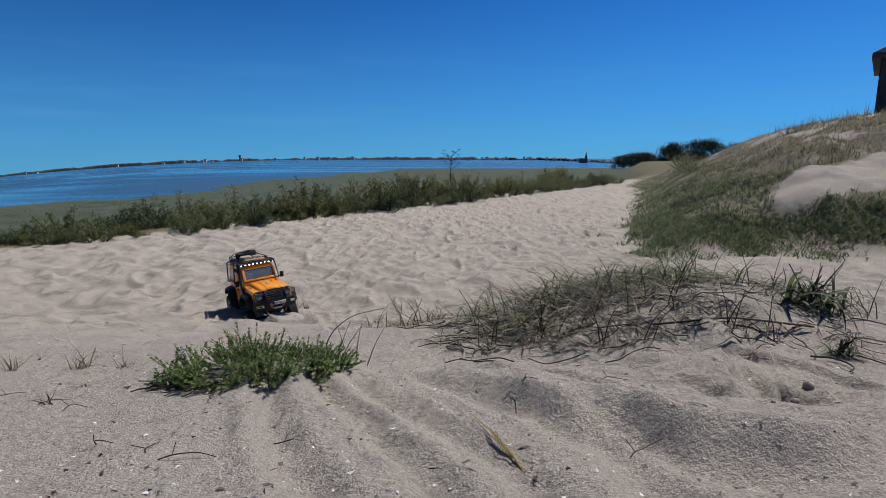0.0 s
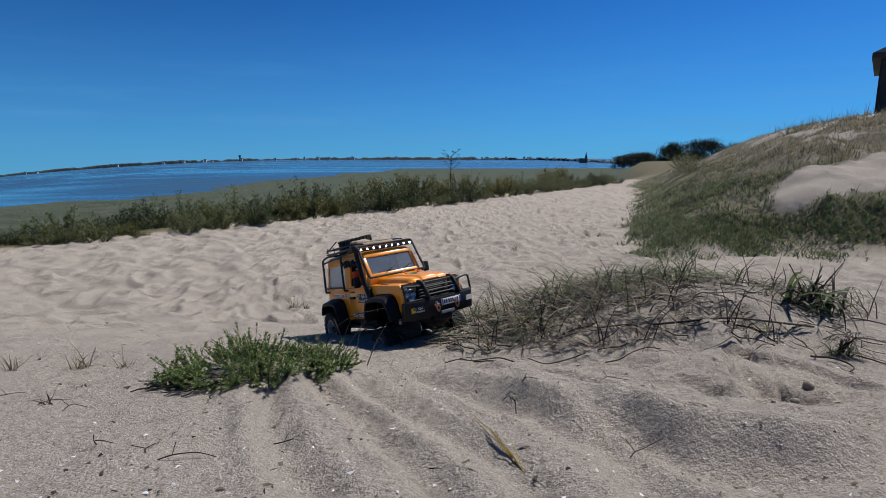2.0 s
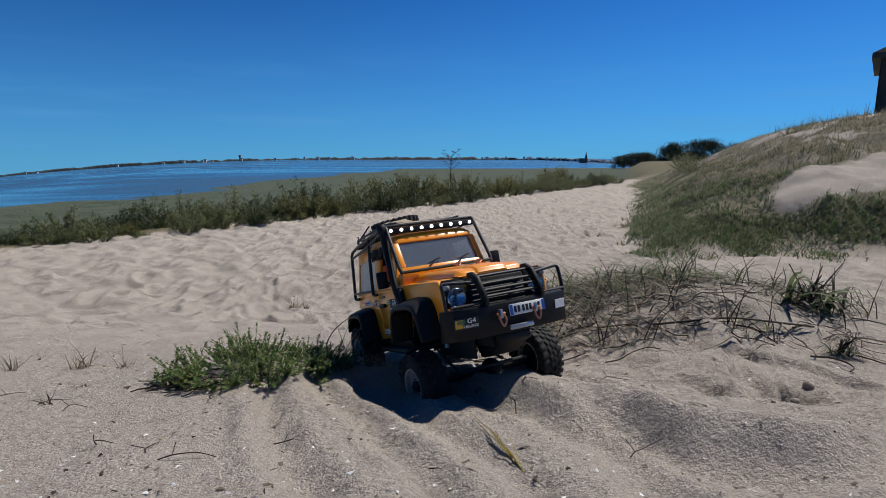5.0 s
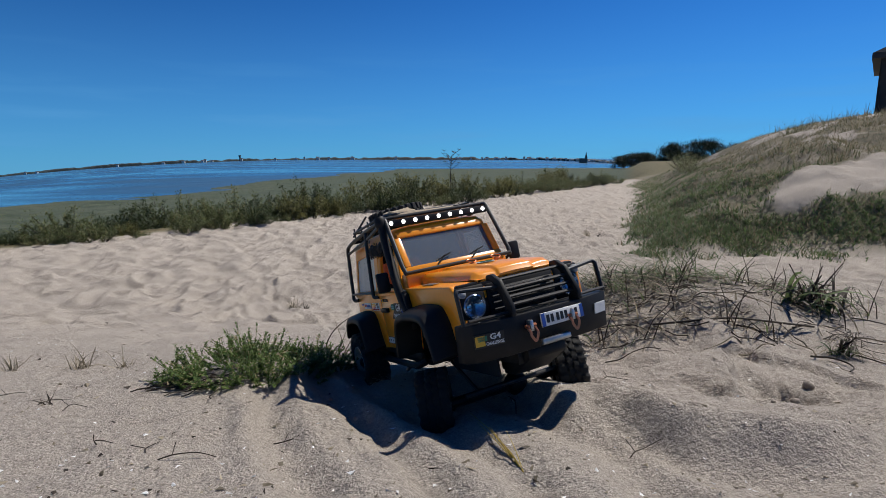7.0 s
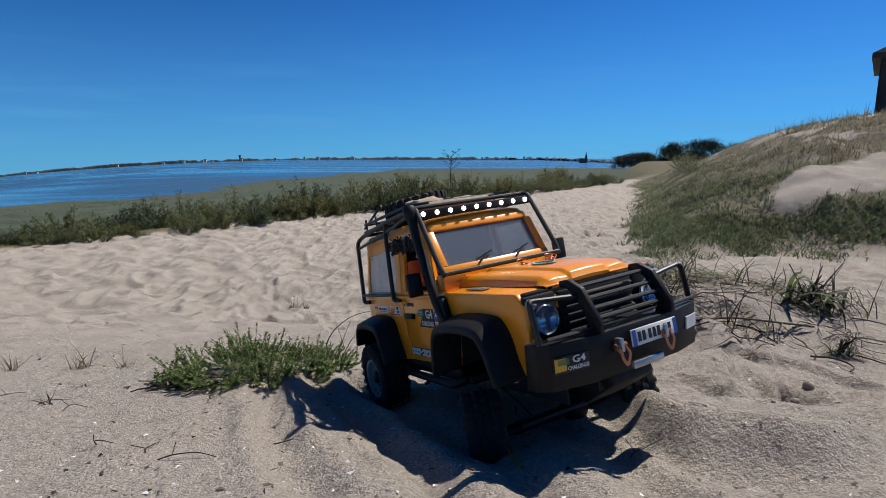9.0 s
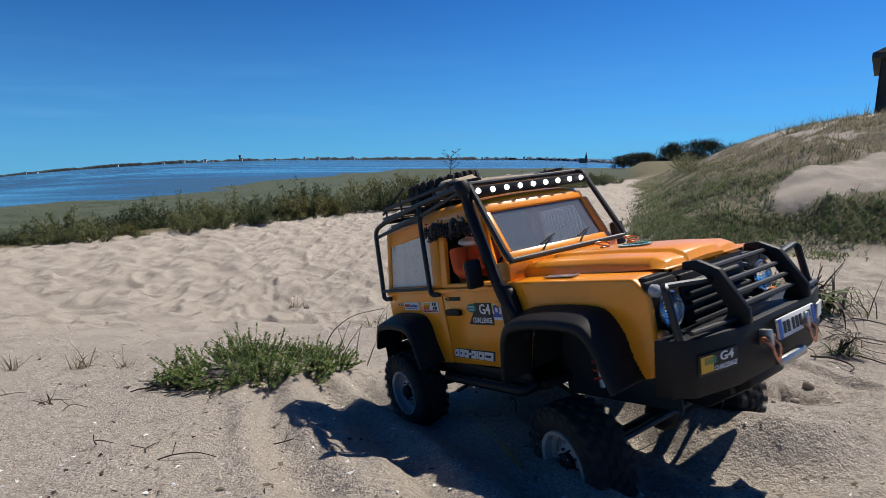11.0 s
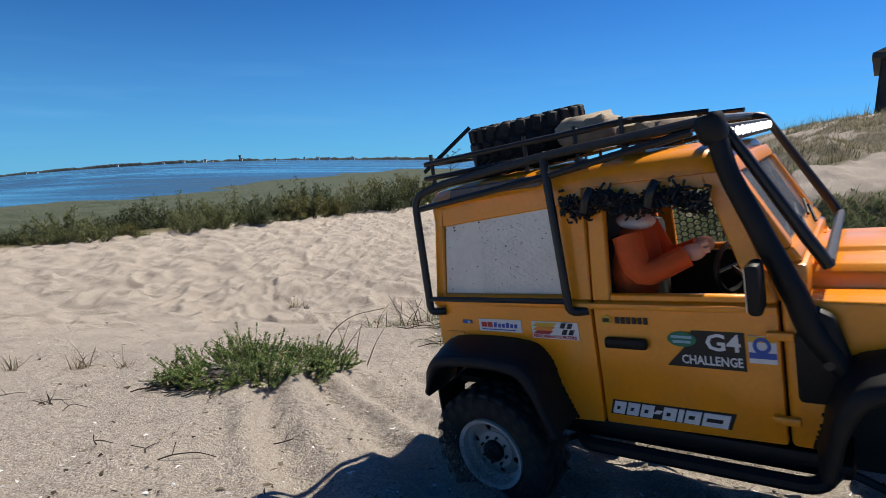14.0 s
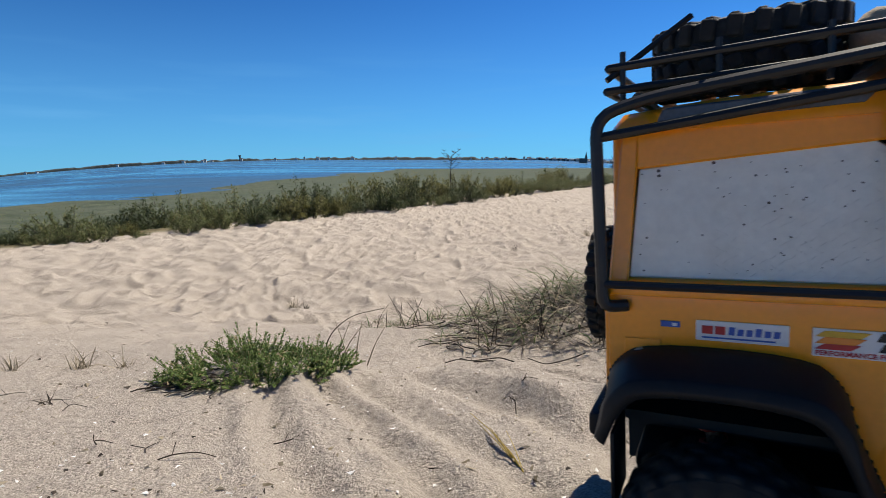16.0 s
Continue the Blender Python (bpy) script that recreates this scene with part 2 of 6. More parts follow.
PALEBLUE = mat("pale_blue_print", (0.35, 0.55, 0.62), 0.5, var=0.3, scale=120)
SLATE = mat("scuffed_side_window", (0.09, 0.10, 0.13), 0.35, var=0.5, scale=50, dust=0.35)
AMBER = mat("amber_lens", (0.75, 0.22, 0.02), 0.2, coat=0.5)
CLEAR = mat("grey_lens", (0.35, 0.36, 0.38), 0.15, coat=0.6)
COPPER = mat("copper_shackle", (0.55, 0.20, 0.10), 0.35, metal=0.7, var=0.3, scale=200)
LED = glow("led", (1.0, 1.0, 0.97), 3.0)
BLUELAMP = mat("bluish_reflector", (0.42, 0.50, 0.60), 0.12, metal=0.8, var=0.5, scale=150)
# blue-grey body colour stands for dust and for sky mirrored in the pane
GLASS = glass("windscreen_glass", (0.26, 0.31, 0.38), 0.05, 1.45)
GLASS.node_tree.nodes["Principled BSDF"].inputs["Transmission Weight"].default_value = 0.72
LENS = glass("lamp_glass", (0.95, 0.97, 1.0), 0.02, 1.4)
CANVAS = mat("sand_canvas", (0.42, 0.34, 0.24), 0.9, var=0.4, scale=90, bump_at=0.001)
SPRING = mat("red_spring", (0.55, 0.04, 0.02), 0.4)
CLOTH = mat("orange_doll_cloth", (0.72, 0.11, 0.02), 0.85, var=0.2, scale=150, bump_at=0.0004)
DOLLSKIN = mat("plain_doll_plastic", (0.62, 0.42, 0.32), 0.55, var=0.15, scale=90)


# ---- mesh helpers ----
def finish(ob_name, bm, material, smooth=None):
    bmesh.ops.recalc_face_normals(bm, faces=bm.faces)
    me = bpy.data.meshes.new(ob_name)
    bm.to_mesh(me)
    bm.free()
    for m in (material if isinstance(material, (list, tuple)) else [material]):
        me.materials.append(m)
    if smooth is not None:
        me.polygons.foreach_set("use_smooth", [True] * len(me.polygons))
        me.set_sharp_from_angle(angle=radians(smooth))
    return me


def part(name, bm, material, parent, label="", smooth=35):
    """One mesh object under a thing or a part."""
    ob = new(name, finish(name, bm, material, smooth))
    ob.parent = parent
    if label:
        ob["label"] = label
    return ob


def soften(bm, width, seg=2, angle=25):
    edges = [e for e in bm.edges if len(e.link_faces) == 2 and e.calc_face_angle(0) > radians(angle)]
    bmesh.ops.bevel(bm, geom=edges, offset=width, segments=seg, affect="EDGES", profile=0.5, clamp_overlap=True)
    return bm


def box(lo, hi, width=0.0, seg=2, bm=None):
    b = bmesh.new()
    bmesh.ops.create_cube(b, size=1)
    for v in b.verts:
        v.co = Vector([lo[i] if v.co[i] < 0 else hi[i] for i in range(3)])
    if width:
        soften(b, width, seg)
    return merge(b, bm)


def merge(b, bm):
    if bm is None:
        return b
    me = bpy.data.meshes.new("tmp")
    b.to_mesh(me)
    b.free()
    bm.from_mesh(me)
    bpy.data.meshes.remove(me)
    return bm


def prism(poly, y0, y1, width=0.0, seg=1, bm=None):
    """A polygon of (x, z) pushed out from y0 to y1."""
    b = bmesh.new()
    rows = [[b.verts.new((x, y, z)) for x, z in poly] for y in (y0, y1)]
    b.faces.new(rows[0])
    b.faces.new(rows[1][::-1])
    n = len(poly)
    for i in range(n):
        b.faces.new((rows[0][i], rows[1][i], rows[1][(i + 1) % n], rows[0][(i + 1) % n]))
    bmesh.ops.recalc_face_normals(b, faces=b.faces)
    if width:
        soften(b, width, seg)
    return merge(b, bm)


def rounded(pts, r, seg=4):
    """The way through pts with its corners rounded off."""
    pts = [Vector(p) for p in pts]
    out = [pts[0]]
    for a, p, c in zip(pts, pts[1:], pts[2:]):
        da, dc = (a - p), (c - p)
        k = min(r, da.length * 0.45, dc.length * 0.45)
        s, e = p + da.normalized() * k, p + dc.normalized() * k
        for i in range(seg + 1):
            t = i / seg
            out.append(s * (1 - t) ** 2 + p * 2 * t * (1 - t) + e * t * t)
    return out + [pts[-1]]


def tube(pts, r, n=8, bend=0.012, bm=None, taper=1.0):
    pts = rounded(pts, bend) if bend and len(pts) > 2 else [Vector(p) for p in pts]
    bm = bm or bmesh.new()
    side, rings = None, []
    for i, p in enumerate(pts):
        d = (pts[min(i + 1, len(pts) - 1)] - pts[max(i - 1, 0)]).normalized()
        if side is None:
            side = d.cross(Vector((0, 0, 1)) if abs(d.z) < 0.9 else Vector((1, 0, 0))).normalized()
        side = (side - d * side.dot(d)).normalized()
        up = d.cross(side)
        k = r * (1 + (taper - 1) * i / (len(pts) - 1))
        rings.append([bm.verts.new(p + (side * math.cos(a) + up * math.sin(a)) * k) for a in (2 * math.pi * j / n for j in range(n))])
    for a, b in zip(rings, rings[1:]):
        for j in range(n):
            bm.faces.new((a[j], a[(j + 1) % n], b[(j + 1) % n], b[j]))
    bm.faces.new(rings[0][::-1])
    bm.faces.new(rings[-1])
    return bm


def lathe(profile, n=32, bm=None, axis="y"):
    """A closed outline of (radius, along) turned round an axis."""
    bm = bm or bmesh.new()
    rings = []
    for j in range(n):
        a = 2 * math.pi * j / n
        c, s = math.cos(a), math.sin(a)
        rings.append([bm.verts.new({"y": (r * c, h, r * s), "x": (h, r * c, r * s), "z": (r * c, r * s, h)}[axis]) for r, h in profile])
    k = len(profile)
    for j in range(n):
        a, b = rings[j], rings[(j + 1) % n]
        for i in range(k):
            bm.faces.new((a[i], a[(i + 1) % k], b[(i + 1) % k], b[i]))
    return bm


def moved(bm, m):
    bmesh.ops.transform(bm, matrix=m, verts=bm.verts)
    return bm


def lean_in(bm):
    """The cab's sides lean inwards above the waist."""
    for v in bm.verts:
        k = max(0.0, v.co.z - 0.210)
        v.co.y -= math.copysign(k * 0.13, v.co.y)
    return bm


# ---- sand, mud and water ----
def ground_material():
    m = bpy.data.materials.new("sand_and_soil")
    m.use_nodes = True
    N, L = m.node_tree.nodes, m.node_tree.links
    p = N["Principled BSDF"]
    p.inputs["Roughness"].default_value = 0.95
    p.inputs["Specular IOR Level"].default_value = 0.12
    tc, zone = N.new("ShaderNodeTexCoord"), N.new("ShaderNodeAttribute")
    zone.attribute_name = "zone"
    sep = N.new("ShaderNodeSeparateColor")
    L.new(zone.outputs["Color"], sep.inputs[0])

    def noise_at(scale, detail=4, rough=0.6):
        n = N.new("ShaderNodeTexNoise")
        n.inputs["Scale"].default_value, n.inputs["Detail"].default_value, n.inputs["Roughness"].default_value = scale, detail, rough
        L.new(tc.outputs["Object"], n.inputs["Vector"])
        return n.outputs["Fac"]

    def ramp(value, lo, hi, to0=0.0, to1=1.0):
        r = N.new("ShaderNodeMapRange")
        for k, v in (("From Min", lo), ("From Max", hi), ("To Min", to0), ("To Max", to1)):
            r.inputs[k].default_value = v
        L.new(value, r.inputs["Value"])
        return r.outputs[0]

    def mix(f, a, b):
        x = N.new("ShaderNodeMix")
        x.data_type = "RGBA"
        L.new(f, x.inputs["Factor"])
        for v, key in ((a, "A"), (b, "B")):
            if isinstance(v, tuple):
                x.inputs[key].default_value = (*v, 1)
            else:
                L.new(v, x.inputs[key])
        return x.outputs["Result"]

    grain, coarse, broad = noise_at(420, 3, 0.7), noise_at(95, 4, 0.65), noise_at(2.6, 4)
    sand = mix(ramp(grain, 0.32, 0.68), (0.200, 0.175, 0.149), (0.590, 0.525, 0.452))
    sand = mix(ramp(coarse, 0.48, 0.70, 0, 0.55), sand, (0.19, 0.165, 0.14))
    sand = mix(ramp(broad, 0.42, 0.70, 0, 0.35), sand, (0.47, 0.415, 0.352))
    vor = N.new("ShaderNodeTexVoronoi")
    vor.inputs["Scale"].default_value = 130
    L.new(tc.outputs["Object"], vor.inputs["Vector"])
    sand = mix(ramp(vor.outputs["Distance"], 0.0, 0.13, 0.55, 0.0), sand, (0.68, 0.64, 0.58))
    litter = mix(ramp(noise_at(14, 5), 0.35, 0.65), (0.075, 0.075, 0.038), (0.19, 0.16, 0.10))
    mud = mix(ramp(noise_at(0.9, 6, 0.7), 0.36, 0.62), (0.048, 0.068, 0.046), (0.098, 0.110, 0.078))
    mud = mix(ramp(noise_at(5.0, 5), 0.45, 0.7, 0, 0.6), mud, (0.045, 0.050, 0.035))
    col = mix(sep.outputs["Red"], sand, litter)
    col = mix(sep.outputs["Green"], col, mud)
    L.new(col, p.inputs["Base Color"])
    both = N.new("ShaderNodeMath")
    both.operation = "MULTIPLY_ADD"
    both.inputs[1].default_value = 2.2
    L.new(coarse, both.inputs[0])
    L.new(grain, both.inputs[2])
    b = N.new("ShaderNodeBump")
    b.inputs["Strength"].default_value, b.inputs["Distance"].default_value = 1.0, 0.0048
    L.new(both.outputs[0], b.inputs["Height"])
    L.new(b.outputs[0], p.inputs["Normal"])
    return m


def water_material():
    m = mat("sea_water", (0.030, 0.085, 0.150), 0.12)
    N, L = m.node_tree.nodes, m.node_tree.links
    p = N["Principled BSDF"]
    tc, mp, n = N.new("ShaderNodeTexCoord"), N.new("ShaderNodeMapping"), N.new("ShaderNodeTexNoise")
    mp.inputs["Scale"].default_value = (0.35, 1.6, 1)
    n.inputs["Scale"].default_value, n.inputs["Detail"].default_value = 1.4, 6
    L.new(tc.outputs["Object"], mp.inputs["Vector"])
    L.new(mp.outputs[0], n.inputs["Vector"])
    b = N.new("ShaderNodeBump")
    b.inputs["Strength"].default_value, b.inputs["Distance"].default_value = 0.5, 0.12
    L.new(n.outputs["Fac"], b.inputs["Height"])
    L.new(b.outputs[0], p.inputs["Normal"])
    n2, mp2 = N.new("ShaderNodeTexNoise"), N.new("ShaderNodeMapping")
    mp2.inputs["Scale"].default_value = (0.012, 0.06, 1)
    n2.inputs["Scale"].default_value, n2.inputs["Detail"].default_value = 1.0, 5
    L.new(tc.outputs["Object"], mp2.inputs["Vector"])
    L.new(mp2.outputs[0], n2.inputs["Vector"])
    r = N.new("ShaderNodeMapRange")
    for k, v in (("From Min", 0.38), ("From Max", 0.62), ("To Min", 0.06), ("To Max", 0.45)):
        r.inputs[k].default_value = v
    L.new(n2.outputs["Fac"], r.inputs["Value"])
    L.new(r.outputs[0], p.inputs["Roughness"])
    return m


GROUND, WATER = ground_material(), water_material()


def bare(x, y):
    """How bare the dune's sand lies, 0 to 1."""
    patch = bump(x, y, 5.2, 5.72, 1.75, 0.37, 0.30) * 1.6 + 0.22 * vnoise(x * 2.2, y * 3.0, 73) + 0.12 * vnoise(x * 6, y * 7, 74)
    s = dune_in(x, y)
    up = sstep(1.4, 3.0, s)
    n = 0.7 * vnoise(x * 1.3, y * 2.0, 71) + 0.8 * vnoise(x * 3.4, y * 4.6, 72) + 0.5 * vnoise(x * 8, y * 9, 75)
    return np.clip(sstep(0.45, 0.70, patch) + up * sstep(0.10, 0.45, n) * 0.95, 0, 1)


def sheet(name, xs, ys, zf, material):
    gx, gy = np.meshgrid(xs, ys)
    gz = zf(gx, gy)
    n, m = len(xs), len(ys)
    idx = np.arange(n * m).reshape(m, n)
    quads = np.stack([idx[:-1, :-1], idx[:-1, 1:], idx[1:, 1:], idx[1:, :-1]], -1).reshape(-1, 4)
    me = bpy.data.meshes.new(name)
    me.vertices.add(n * m)
    me.vertices.foreach_set("co", np.stack([gx.ravel(), gy.ravel(), gz.ravel()], 1).ravel().astype(np.float32))
    me.loops.add(quads.size)
    me.loops.foreach_set("vertex_index", quads.ravel().astype(np.int32))
    me.polygons.add(len(quads))
    me.polygons.foreach_set("loop_start", np.arange(0, quads.size, 4, dtype=np.int32))
    me.update(calc_edges=True)
    me.polygons.foreach_set("use_smooth", [True] * len(me.polygons))
    me.materials.append(material)
    return new(name, me), gx.ravel(), gy.ravel()


def widening(start, step, grow, end, grow_far, last):
    """Distances from start: steps that widen slowly to end, then quickly to last."""
    out, v = [], start
    while v < last:
        step_now = step + grow * (v - start) if v < end else step_now * (1 + grow_far)
        v += step_now
        out.append(v)
    return np.array(out)


far_x = widening(1.15, 0.007, 0.010, 9.0, 0.075, 900)
XS = np.concatenate([-far_x[::-1], np.arange(-1.15, 1.1501, 0.007), far_x])
YS = np.concatenate([np.linspace(-30, -3, 12)[:-1], np.linspace(-3, 0.25, 80)[:-1], np.arange(0.25, 1.75, 0.007), widening(1.75, 0.007, 0.0075, 12.0, 0.07, 1100)])
ground, gx, gy = sheet("ground", XS, YS, height, GROUND)
tagged(ground, "pale dry beach sand with footprints and wheel ruts", "sand", kind="structure")
gy = gy / D
s_in, e_in = dune_in(gx, gy), gy - scrub_edge(gx)
red = np.clip(sstep(-0.05, 0.35, s_in) * (1 - bare(gx, gy)) * 0.8 + sstep(-0.05, 0.5, e_in) + 0.30 * bump(gx, gy, 0.55, 1.50, 0.45, 0.22), 0, 1)
green = sstep(1.5, 4.0, e_in) * (1 - sstep(-1, 0.5, s_in))
zone = ground.data.color_attributes.new("zone", "FLOAT_COLOR", "POINT")
zone.data.foreach_set("color", np.stack([red, green, 0 * red, 0 * red + 1], 1).ravel().astype(np.float32))
water, _, _ = sheet("water", np.linspace(-900, 900, 161), np.concatenate([np.linspace(14, 70, 50), np.linspace(75, 1100, 60)]), lambda x, y: -1.335 - np.clip(y / D - 22, 0, None) * bow(x, y / D), WATER)
tagged(water, "calm blue shallow sea of a wide bay", "water", kind="structure")


# ---- plants ----
def leaf_mat(name, a, b, rough=0.6, dry=None, share=0.0):
    """Foliage: each blade takes its own tint between a and b, some of them dry."""
    m = bpy.data.materials.new(name)
    m.use_nodes = True
    N, L = m.node_tree.nodes, m.node_tree.links
    p = N["Principled BSDF"]
    p.inputs["Roughness"].default_value, p.inputs["Specular IOR Level"].default_value = rough, 0.3
    geo = N.new("ShaderNodeNewGeometry")
    ramp = N.new("ShaderNodeValToRGB")
    ramp.color_ramp.elements[0].color, ramp.color_ramp.elements[1].color = (*a, 1), (*b, 1)
    if dry:
        ramp.color_ramp.elements[1].position = 1 - share
        e = ramp.color_ramp.elements.new(min(1.0, 1 - share + 0.02))
        e.color = (*dry, 1)
    L.new(geo.outputs["Random Per Island"], ramp.inputs["Fac"])
    n = N.new("ShaderNodeTexNoise")
    n.inputs["Scale"].default_value = 60
    tc = N.new("ShaderNodeTexCoord")
    L.new(tc.outputs["Object"], n.inputs["Vector"])
    hsv = N.new("ShaderNodeHueSaturation")
    r = N.new("ShaderNodeMapRange")
    r.inputs["To Min"].default_value, r.inputs["To Max"].default_value = 0.6, 1.4
    L.new(n.outputs["Fac"], r.inputs["Value"])
    L.new(r.outputs[0], hsv.inputs["Value"])
    L.new(ramp.outputs["Color"], hsv.inputs["Color"])
    L.new(hsv.outputs[0], p.inputs["Base Color"])
    thin, both = N.new("ShaderNodeBsdfTranslucent"), N.new("ShaderNodeMixShader")
    both.inputs[0].default_value = 0.4
    L.new(hsv.outputs[0], thin.inputs["Color"])
    L.new(p.outputs[0], both.inputs[1])
    L.new(thin.outputs[0], both.inputs[2])
    L.new(both.outputs[0], N["Material Output"].inputs["Surface"])
    return m


def blade_data(rng, base, length, width, lean, curl, heading=None, seg=3):
    """Tapered bent blades: arrays of vertices and faces. base is (n, 3)."""
    n = len(base)
    heading = rng.uniform(0, 2 * np.pi, n) if heading is None else heading
    a = np.clip(rng.normal(lean, 0.28, n), 0.02, 1.9)
    c = rng.normal(curl, 0.35, n)
    L = length * rng.uniform(0.55, 1.25, n)
    W = width * rng.uniform(0.7, 1.3, n)
    side = np.stack([-np.sin(heading), np.cos(heading), 0 * heading], 1)
    twist = rng.uniform(-0.6, 0.6, n)
    p, verts = base.astype(float).copy(), []
    for k in range(seg + 1):
        ang = a + c * k / seg
        d = np.stack([np.sin(ang) * np.cos(heading), np.sin(ang) * np.sin(heading), np.cos(ang)], 1)
        up = np.cross(side, d)
        sd = side * np.cos(twist)[:, None] + up * np.sin(twist)[:, None]
        if k < seg:
            w = (W * (1 - (k / seg) ** 1.6) * 0.5)[:, None]
            verts += [p - sd * w, p + sd * w]
            p = p + d * (L / seg)[:, None]
        else:
            verts.append(p)
    V = np.stack(verts, 1)
    m = V.shape[1]
    off = (np.arange(n) * m)[:, None]
    faces = []
    for k in range(seg - 1):
        faces.append(off + np.array([2 * k, 2 * k + 1, 2 * k + 3, 2 * k + 2]))
    tips = off + np.array([2 * seg - 2, 2 * seg - 1, 2 * seg])
    return V.reshape(-1, 3), [q for f in faces for q in f.tolist()] + tips.tolist()


def blades(name, rng, base, length, width, lean, curl, material, heading=None, seg=3, parent=None, kind="stuff"):
    V, F = blade_data(rng, np.asarray(base, float), length, width, lean, curl, heading, seg)
    me = bpy.data.meshes.new(name)
    me.from_pydata(V.tolist(), [], F)
    me.materials.append(material)
    ob = new(name, me)
    ob.parent = parent
    if kind:
        ob["kind"] = kind
    return ob


def on_ground(x, y, sink=0.004):
    return np.stack([x, y, height(x, y) - sink], 1)


GREEN_LEAF = leaf_mat("fresh_green_leaf", (0.050, 0.095, 0.024), (0.17, 0.24, 0.065), dry=(0.32, 0.26, 0.14), share=0.12)
MARRAM = leaf_mat("grey_green_marram", (0.045, 0.078, 0.028), (0.130, 0.170, 0.070), dry=(0.30, 0.25, 0.16), share=0.15)
DRY = leaf_mat("dry_marram", (0.13, 0.11, 0.08), (0.40, 0.34, 0.24))
DEAD = leaf_mat("dead_stem", (0.030, 0.024, 0.018), (0.10, 0.08, 0.06))
SCRUB = leaf_mat("saltbush_leaf", (0.055, 0.080, 0.030), (0.170, 0.185, 0.075), dry=(0.20, 0.16, 0.07), share=0.10)
SCRUB2 = leaf_mat("yellowish_saltbush_leaf", (0.065, 0.078, 0.028), (0.20, 0.185, 0.060))
SCRUB3 = leaf_mat("dark_saltbush_leaf", (0.022, 0.036, 0.014), (0.075, 0.095, 0.035))
CARPET = leaf_mat("dark_dune_herb", (0.040, 0.070, 0.026), (0.145, 0.20, 0.080), dry=(0.20, 0.16, 0.10), share=0.16)
DUNEGRASS = leaf_mat("dune_grass", (0.095, 0.095, 0.052), (0.21, 0.185, 0.105), dry=(0.26, 0.21, 0.14), share=0.2)
CYPRESS = leaf_mat("cypress_needles", (0.008, 0.014, 0.010), (0.022, 0.034, 0.020))
BARK = mat("grey_bark", (0.09, 0.07, 0.055), 0.9, var=0.5, scale=8)



def rough_ring(rng, cx, cy, rx, ry, n, turn=0.0, power=0.5):
    a, q = rng.uniform(0, 2 * np.pi, n), rng.uniform(0, 1, n) ** power
    u, v = rx * q * np.cos(a), ry * q * np.sin(a)
    return cx + u * math.cos(turn) - v * math.sin(turn), cy + u * math.sin(turn) + v * math.cos(turn)


